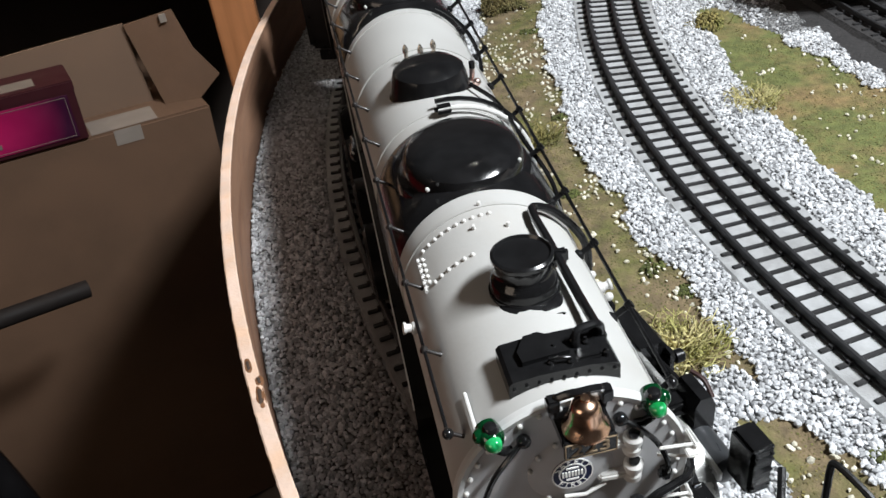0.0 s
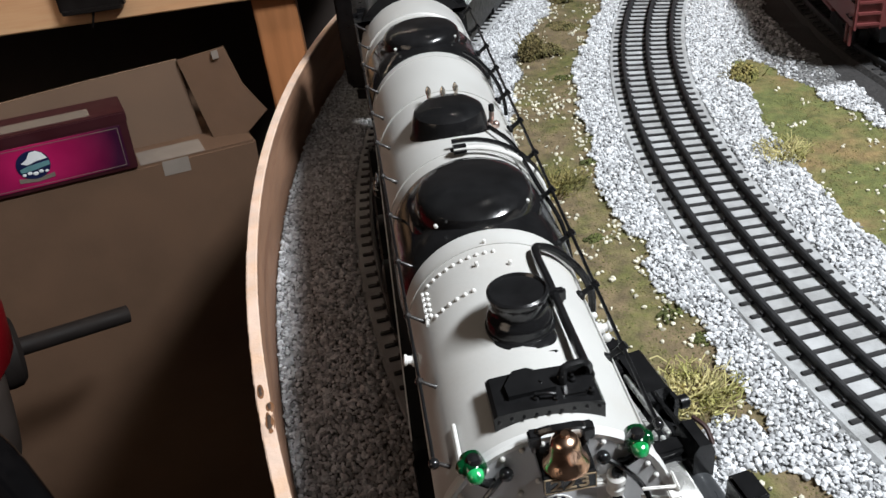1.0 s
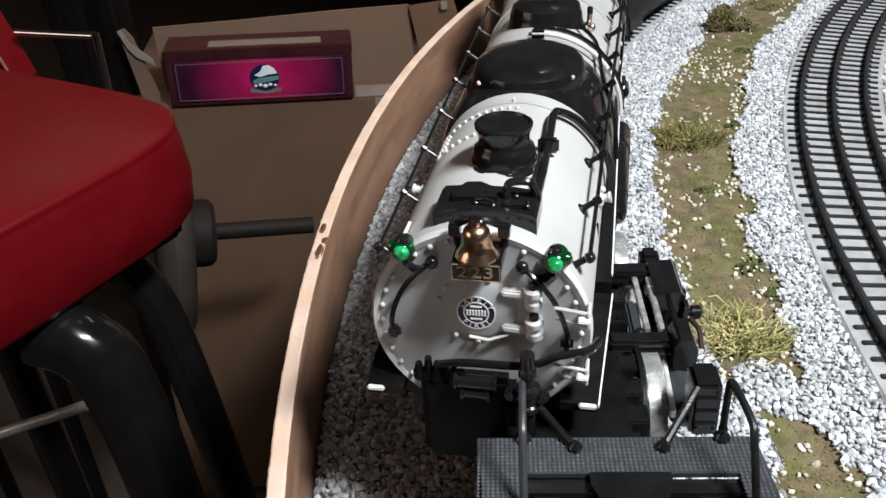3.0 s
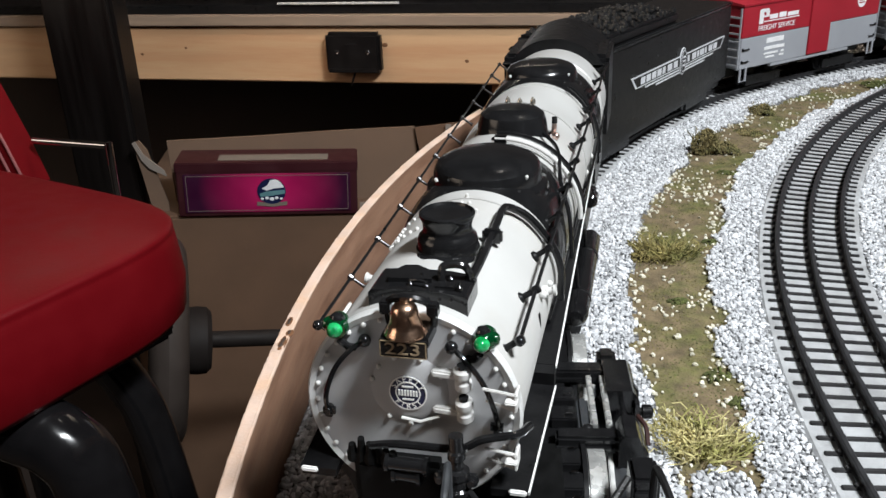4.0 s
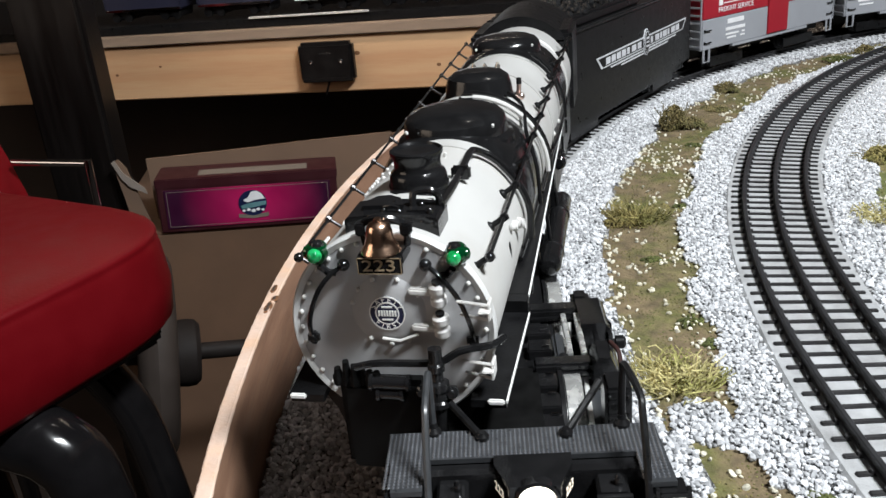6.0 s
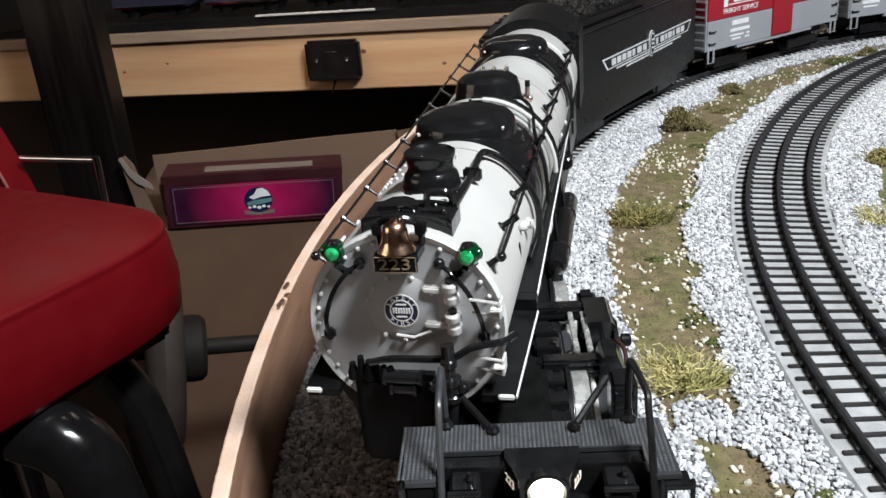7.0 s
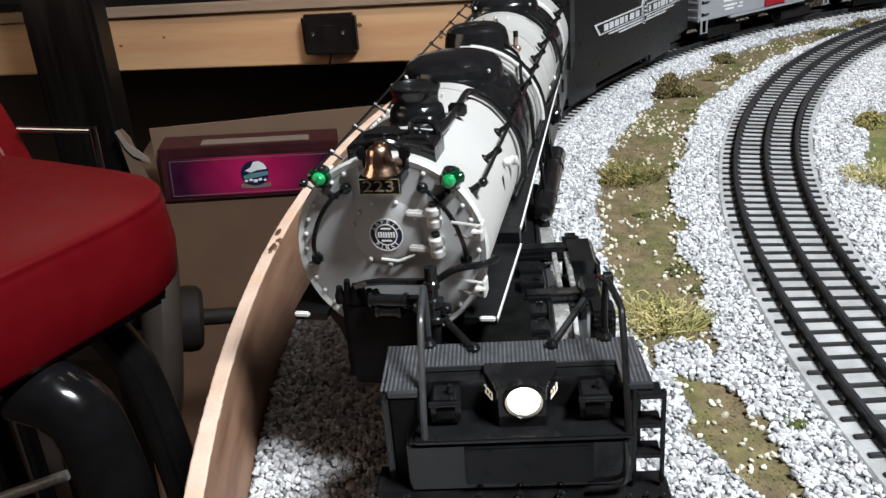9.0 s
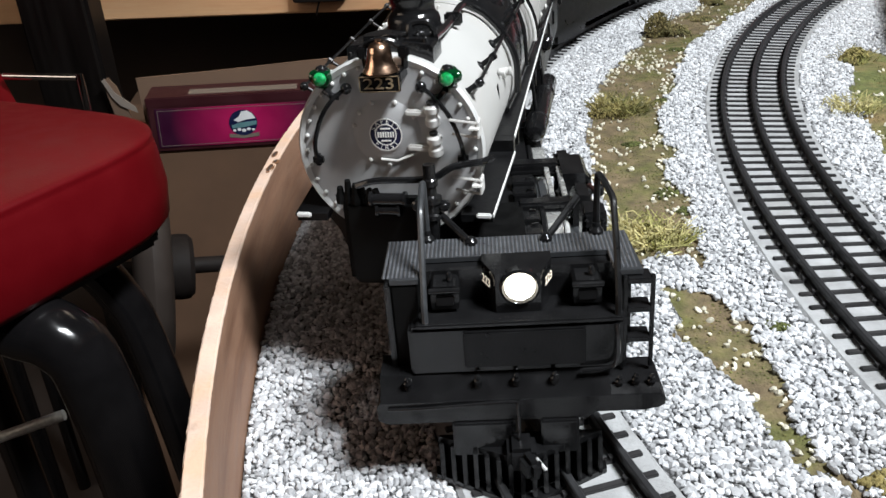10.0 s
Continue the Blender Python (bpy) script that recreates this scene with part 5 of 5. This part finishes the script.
        part("crosshead", block(B(), s * 11.8, s * 15.0, 56, 72, 37.5, 40.8, 0.8), TREAD, cyl, "dull grey crosshead")
        part("crosshead_pin", lathe(B(), [(1.3, 0), (1.3, 1.2), (0.6, 1.6)], (s * 14.0, 56.4, 40.2), (0, -0.3, 1), 10), BLACK, cyl)
        part("yoke", block(B(), s * 5, s * 26, 50, 55.5, 37, 42.0, 0.8), BLACK, cyl)
        part("yoke_rib", block(B(), s * 5, s * 23, 48.8, 50, 38.6, 39.6, 0.2), BLACK, cyl)
        part("yoke_end", prism(B(), [(s * 21.5, 33), (s * 27.6, 33), (s * 27.8, 42), (s * 26.4, 45.4), (s * 23, 45.8), (s * 21.5, 43)], 46, 56), BLACK, cyl)
        part("oil_hose", tube(B(), smooth_path([(s * 27.6, 58, 44), (s * 29.4, 54, 43), (s * 29.6, 50, 40)]), 0.7), HOSE, cyl, "brown oil hose")
        part("front_chest", block(B(), s * 21.6, s * 28.4, 22.5, 32, 34, 50.2, 0.9), BLACK, cyl)
        for z in (38, 42, 46):
            part("chest_rib", block(B(), s * 22.4, s * 27.6, 21.8, 22.8, z, z + 0.8, 0.2), BLACK, cyl)
        for z in (37, 48):
            for x in (22.8, 27.2):
                part("chest_bolt", ball(B(), (s * x, 22.4, z), 0.55, 8, 6), BLACK, cyl)
        part("cylinder_head", lathe(B(), [(1, -1), (3.2, -0.4), (4.4, 1), (4.6, 20), (3.4, 21)], (s * 23.2, 33, 31), (0, 1, 0), 22), TREAD, cyl, "worn grey valve cylinder")
        for y, r in ((8, 7.5), (43, 16.3), (84, 14), (115, 14)):
            w = part("wheel", lathe(B(), [(r * 0.3, 3.0), (r * 0.8, 3.0), (r * 0.86, 2.4), (r, 2.4), (r, -2), (r + 1.3, -2.4), (r + 1.3, -3.6), (r * 0.3, -3.6)], (s * 15.2, y, 7.8 + r), (s, 0, 0), 40), BLACK_MATT, unit, "black spoked wheel")
            part("tyre", lathe(B(), [(r * 0.86, 2.6), (r + 0.2, 2.6), (r + 0.2, -1.9), (r * 0.86, -1.9)], (s * 15.2, y, 7.8 + r), (s, 0, 0), 40, False), WHEEL_STEEL, w, "bright steel tyre")
            part("hub", lathe(B(), [(0.5, 3.8), (3.2, 3.8), (3.6, 3.0), (3.6, 2.0)], (s * 15.2, y, 7.8 + r), (s, 0, 0), 16), BLACK, w)
        part("main_rod", block(B(), s * 18.9, s * 20.3, 30, 61, 33.6, 36.6, 0.3, Euler((radians(2), 0, radians(-s * 2)))), STEEL, unit, "bright steel rod")
        part("side_rod", block(B(), s * 19.4, s * 20.8, 43, 115, 19, 22.5, 0.5), STEEL, unit, "bright steel rod")
        part("valve_stem", rod(B(), (s * 25.2, 56, 40.5), (s * 25.2, 74, 38), 0.8), BLACK, unit)
        part("valve_bracket", block(B(), s * 22, s * 25, 57, 62, 34, 38.5, 0.5), BLACK, unit)
        for y in (26, 36, 46, 62, 72):
            part("hex_bolt", block(B(), s * 8.2, s * 10.4, y - 0.4, y + 0.4, 41.2, 42.0, 0.2), CHROME, unit)
        for y in (20, 30, 40, 60, 70):
            part("frame_plate", block(B(), s * 4, s * 11.4, y, y + 7, 36, 41.2, 0.4), BLACK, unit)
        part("link_hanger", block(B(), s * 20, s * 26, 96, 103, 22, 40, 1.2), BLACK, unit)
    part("inner_frame", block(B(), -27, 6, 1.4, 42, 24, 47, 1.5), BLACK_DULL, unit)
    part("unit_frame", block(B(), -11, 11, 0, 150, 14, 38, 2), BLACK_MATT, unit)
    part("lead_truck", block(B(), -14, 14, 2, 20, 9, 14, 1), BLACK_MATT, unit)


front_engine()


def rear_engine():
    for s in (-1, 1):
        for y in (160, 195, 230, 265):
            part("wheel", lathe(B(), [(4.5, 3.4), (12, 3.4), (13, 2.4), (15, 2.4), (15, -2), (16.3, -2.4), (16.3, -3.6), (4.5, -3.6)], (-12 + s * 15.5, y, 22.8), (s, 0, 0), 32), BLACK_MATT, loco)
        if s > 0:
            part("main_rod", block(B(), 9, 10.5, 160, 265, 21, 24.5, 0.5), STEEL, loco)
            part("cylinder", lathe(B(), [(2, -1.5), (9, 0), (9, 24), (2, 26)], (19, 130, 28), (0, 1, 0), 20), BLACK, loco)


rear_engine()


# ---- the cars behind ----
def place_on(c, r, th):
    x, y = on_arc(c, r, th)
    return pose(x / 1000, y / 1000, 0, 0, 0, -th)


def truck(parent, y, half=17):
    t = part("truck", block(B(), -half - 5, half + 5, y - 5, y + 5, 13, 19, 1), BLACK_MATT, parent, "black truck frame")
    for s in (-1, 1):
        part("side_frame", prism(B(), [(s * (half + 4), 10), (s * (half + 6), 10), (s * (half + 6), 18), (s * (half + 4), 18)], y - 22, y + 22), BLACK_MATT, t)
        for d in (-14, 14):
            part("wheel", lathe(B(), [(1, 3), (8, 3), (8.4, -1.5), (9.6, -2), (9.6, -3), (1, -3)], (s * 15.5, y + d, 16), (s, 0, 0), 24), BLACK_MATT, t)


def side_plate(s, outline, x0, x1):
    """A flat plate on side s of a body, with its outline in y and z."""
    return rings(B(), [[(s * x, y, z) for y, z in outline] for x in (x0, x1)])


def tender():
    t = thing("tender", "black coal tender with white side lettering band", "tender", at=place_on(C_OUT, R_OUT - 5, 22.4))
    h = 119.5
    part("tank", block(B(), -30, 30, -h, h, 22, 82, 2.5), BLACK_MATT, t, "black riveted tank")
    part("deck_lip", block(B(), -31, 31, -h, h, 80, 83, 1), BLACK, t)
    part("coal_bunker", block(B(), -27, 27, -h + 4, 15, 82, 90, 2), BLACK_MATT, t)
    rng = np.random.default_rng(8)
    bm = B()
    for _ in range(420):
        x, y = rng.uniform(-25, 25), rng.uniform(-h + 8, 12)
        ball(bm, (x, y, 90 + 4 * (1 - (x / 26) ** 2) * rng.random()), rng.uniform(1.2, 2.6), 5, 4)
    tagged(part("coal", bm, COAL, t, "heap of black coal", 0), kind="stuff")
    part("ladder", block(B(), 29.5, 32, -h - 1, -h + 6, 30, 84, 0.5), BLACK, t)
    for s in (-1, 1):
        band = part("lettering_band", side_plate(s, [(-80, 50), (80, 50), (88, 58.2), (-88, 58.2)], 30.2, 30.6), TENDER_WHITE, t, "white winged lettering band with an oval badge")
        part("band_ground", side_plate(s, [(-78, 50.9), (78, 50.9), (84.6, 57.3), (-84.6, 57.3)], 30.5, 30.8), BLACK_MATT, band)
        for a, b in ((-73, -66), (-64, -57), (-55, -48), (-46, -39), (-37, -32), (-28, -20), (-17, -10), (9, 13), (18, 26), (28, 32), (34, 42), (44, 48), (52, 60), (62, 70)):
            part("lettering", block(B(), s * 30.7, s * 31.0, a, b, 51.8, 56.2), TENDER_WHITE, band)
        for z, a, b in ((48.4, -64, 64), (46.4, -46, 46)):
            part("stripe", block(B(), s * 30.2, s * 30.5, a, b, z - 0.5, z + 0.5), TENDER_WHITE, band)
        for name, wide, high, out, mat in (("badge", 5.6, 9.6, 31.2, TENDER_WHITE), ("badge_field", 4.8, 8.8, 31.4, BLACK_MATT), ("badge_ring", 4.1, 7.9, 31.6, TENDER_WHITE), ("badge_centre", 3.4, 7.0, 31.8, BLACK_MATT)):
            part(name, side_plate(s, [(wide * math.cos(0.2618 * k), 54 + high * math.sin(0.2618 * k)) for k in range(24)], 30.3, out), mat, band)
        for z in (50.5, 53.4, 56.3):
            part("lettering", block(B(), s * 31.7, s * 32.0, -2.4, 2.4, z, z + 1.3), TENDER_WHITE, band)
        nudge(band, 0, 17.3, 0.8)
    for y in (-74, 74):
        truck(t, y)
    part("frame", block(B(), -24, 24, -h, h, 16, 22), BLACK_MATT, t)
    return t


tender()


def boxcar(m, label, lower, upper, door_mat, length=250, group="freight cars", door=(-22, 24)):
    c = thing("boxcar", label, "freight car", group, at=m)
    h = length / 2
    part("lower_body", block(B(), -30, 30, -h, h, 27, 52, 0.6), lower, c, "grey lower body" if lower is FREIGHT_GREY else "")
    part("upper_body", block(B(), -30, 30, -h, h, 52, 78, 0.6), upper, c)
    part("roof", prism(B(), [(-31, 77.5), (31, 77.5), (31, 79), (0, 83), (-31, 79)], -h - 1, h + 1), upper, c)
    part("running_board", block(B(), -5, 5, -h - 3, h + 3, 83.5, 84.6), upper, c)
    for s in (-1, 1):
        part("door", block(B(), s * 30, s * 31.4, door[0], door[1], 28, 76.4, 0.5), door_mat, c)
        part("door_track", block(B(), s * 30, s * 31.8, door[0] - 2, door[1] * 2 + 6, 76.6, 77.8), upper, c)
        part("sill", block(B(), s * 27, s * 30.4, -h + 40, h - 40, 24.6, 27, 0.4), lower, c)
        for e in (-1, 1):
            for z in (33, 43):
                grab = part("grab_iron", tube(B(), [(s * 30, e * (h - 2.5), z), (s * 31.2, e * (h - 2.5), z), (s * 31.2, e * (h - 10), z), (s * 30, e * (h - 10), z)], 0.5, 6), BLACK_MATT, c, "dark grab iron")
                part("grab_foot", block(B(), s * 30, s * 30.8, e * (h - 2.6) - 0.9, e * (h - 2.6) + 0.9, z - 1.2, z + 1.2, 0.2), BLACK_MATT, grab)
            lad = part("end_ladder", block(B(), s * 14.6, s * 15.8, e * (h + 1.4) - 0.5, e * (h + 1.4) + 0.5, 27, 76), lower, c)
            part("ladder_rail", block(B(), s * 28.6, s * 29.8, e * (h + 1.4) - 0.5, e * (h + 1.4) + 0.5, 27, 76), lower, lad)
            part("stirrup", tube(B(), [(s * 30, e * (h - 2), 28), (s * 30, e * (h - 2), 17), (s * 30, e * (h - 9), 17), (s * 30, e * (h - 9), 28)], 1.0, 6), lower, c)
            for k in range(7):
                part("rung", block(B(), s * 15.8, s * 28.6, e * (h + 1.4) - 0.8, e * (h + 1.4) + 0.8, 29.5 + 6.4 * k, 30.9 + 6.4 * k), lower, lad)
    part("underframe", block(B(), -14, 14, -h, h, 18, 27), BLACK_MATT, c)
    for y in (-h + 42, h - 42):
        truck(c, y)
    return c


def lettering(c, spots, mat):
    for y0, y1, z0, z1 in spots:
        part("lettering", block(B(), 30.0, 30.35, y0, y1, z0, z1), mat, c, "white lettering")


red_car = boxcar(place_on(C_OUT, R_OUT - 4, 43.63), "red and grey boxcar with white lettering", FREIGHT_GREY, FREIGHT_RED, FREIGHT_RED, 188, door=(-7, 22))
lettering(red_car, ((-74, -69, 61.6, 73), (-72, -63, 70.6, 73.4), (-66, -62, 67.4, 72), (-69, -62, 66.6, 68), (-61, -51, 64.4, 68), (-49, -40, 64.4, 68.6), (-38, -24, 64.4, 67.6), (-68, -22, 62.6, 63.4), (-62, -40, 45, 49), (-64, -38, 39.4, 42), (-64, -46, 35.5, 37), (-42, -38, 35.5, 37), (-62, -50, 32.5, 34), (-44, -38, 32.5, 34)), CAR_WHITE)
writing("lettering", "FREIGHT SERVICE", 4.3, CAR_WHITE, red_car, pose(0.0303, -0.051, 0.0578, 90, 0, 90))
badge = part("badge", lathe(B(), [(0.1, 0.35), (6.4, 0.35), (6.4, -0.2)], (30.0, 66, 67), (1, 0, 0), 28), CAR_WHITE, red_car, "round white badge with red bars")
for z in (64.4, 66.5, 68.6):
    part("lettering", block(B(), 30.3, 30.5, 61.6, 70.4, z, z + 0.9), FREIGHT_RED, badge)
second = boxcar(place_on(C_OUT, R_OUT - 4, 61.8), "grey and red boxcar coupled behind a red one", FREIGHT_GREY, FREIGHT_RED, FREIGHT_RED, 166, door=(-18, 10))
lettering(second, ((-72, -48, 45, 49), (-70, -50, 39, 42), (-68, -52, 35.5, 37)), CAR_WHITE)
# nothing shades this car; its paint is darkened instead
boxcar(place_on(C_IN, R_IN - 6, 12.4), "oxide-red boxcar with shade darkened into its paint", OXIDE_SHADED, OXIDE_SHADED, OXIDE_SHADED, 250, "shaded siding")


# ---- trains on the far bench ----
def shelf_train():
    """Cars on the far bench: a dark pair, a white pair and a hopper, each with frame and trucks."""
    for x0, x1, mat, label in ((-372, -279, SHELF_WHITE, "white model freight car on the far bench"), (-258, -170, SHELF_WHITE, "white model car with a red patch"),
                               (-168, -60, SHELF_WHITE, "pale model hopper car with sloping sides"),
                               (-648, -535, BLUE_DARK, "dark blue model car on the far bench"), (-510, -404, BLUE_DARK, "dark blue model car on the far bench")):
        c = thing("model_car", label, "freight car", "cars on the far bench")
        if x0 == -168:
            part("body", prism(B(), [(x0, 66), (x0 + 30, 54), (x1 - 30, 70), (x1, 84), (x1, 125), (x0, 125)], 950, 1005), mat, c)
            for k in range(5):
                part("side_rib", block(B(), x0 + 12 + 20 * k, x0 + 14 + 20 * k, 948.6, 950.4, 74, 124), mat, c)
        else:
            part("body", block(B(), x0, x1, 950, 1005, 52, 125, 2), mat, c)
            part("side_sill", block(B(), x0 + 1, x1 - 1, 948.4, 950.2, 52.5, 55.5, 0.4), SHELF_WHITE if mat is SHELF_WHITE else CHROME, c, "pale side sill")
            for x in (x0 - 0.4, x1 - 1.2):
                part("corner_post", block(B(), x, x + 1.6, 948.8, 950.6, 56, 124, 0.3), mat, c)
        part("underframe", block(B(), x0 + 6, x1 - 6, 958, 998, 45, 52, 1), BLACK_MATT, c)
        for x in (x0 + 20, x1 - 20):
            t = part("truck", block(B(), x - 14, x + 14, 957, 998, 41, 47, 2), BLACK_MATT, c)
            for dx in (-9, 9):
                part("wheel", lathe(B(), [(1, 0), (6, 0), (6.4, 3), (1, 3)], (x + dx, 955, 44.4), (0, 1, 0), 18), BLACK_MATT, t)
        if x0 == -258:
            part("panel", block(B(), -238, -188, 948, 950.5, 62, 90, 1), FREIGHT_RED, c, "red painted patch")


shelf_train()
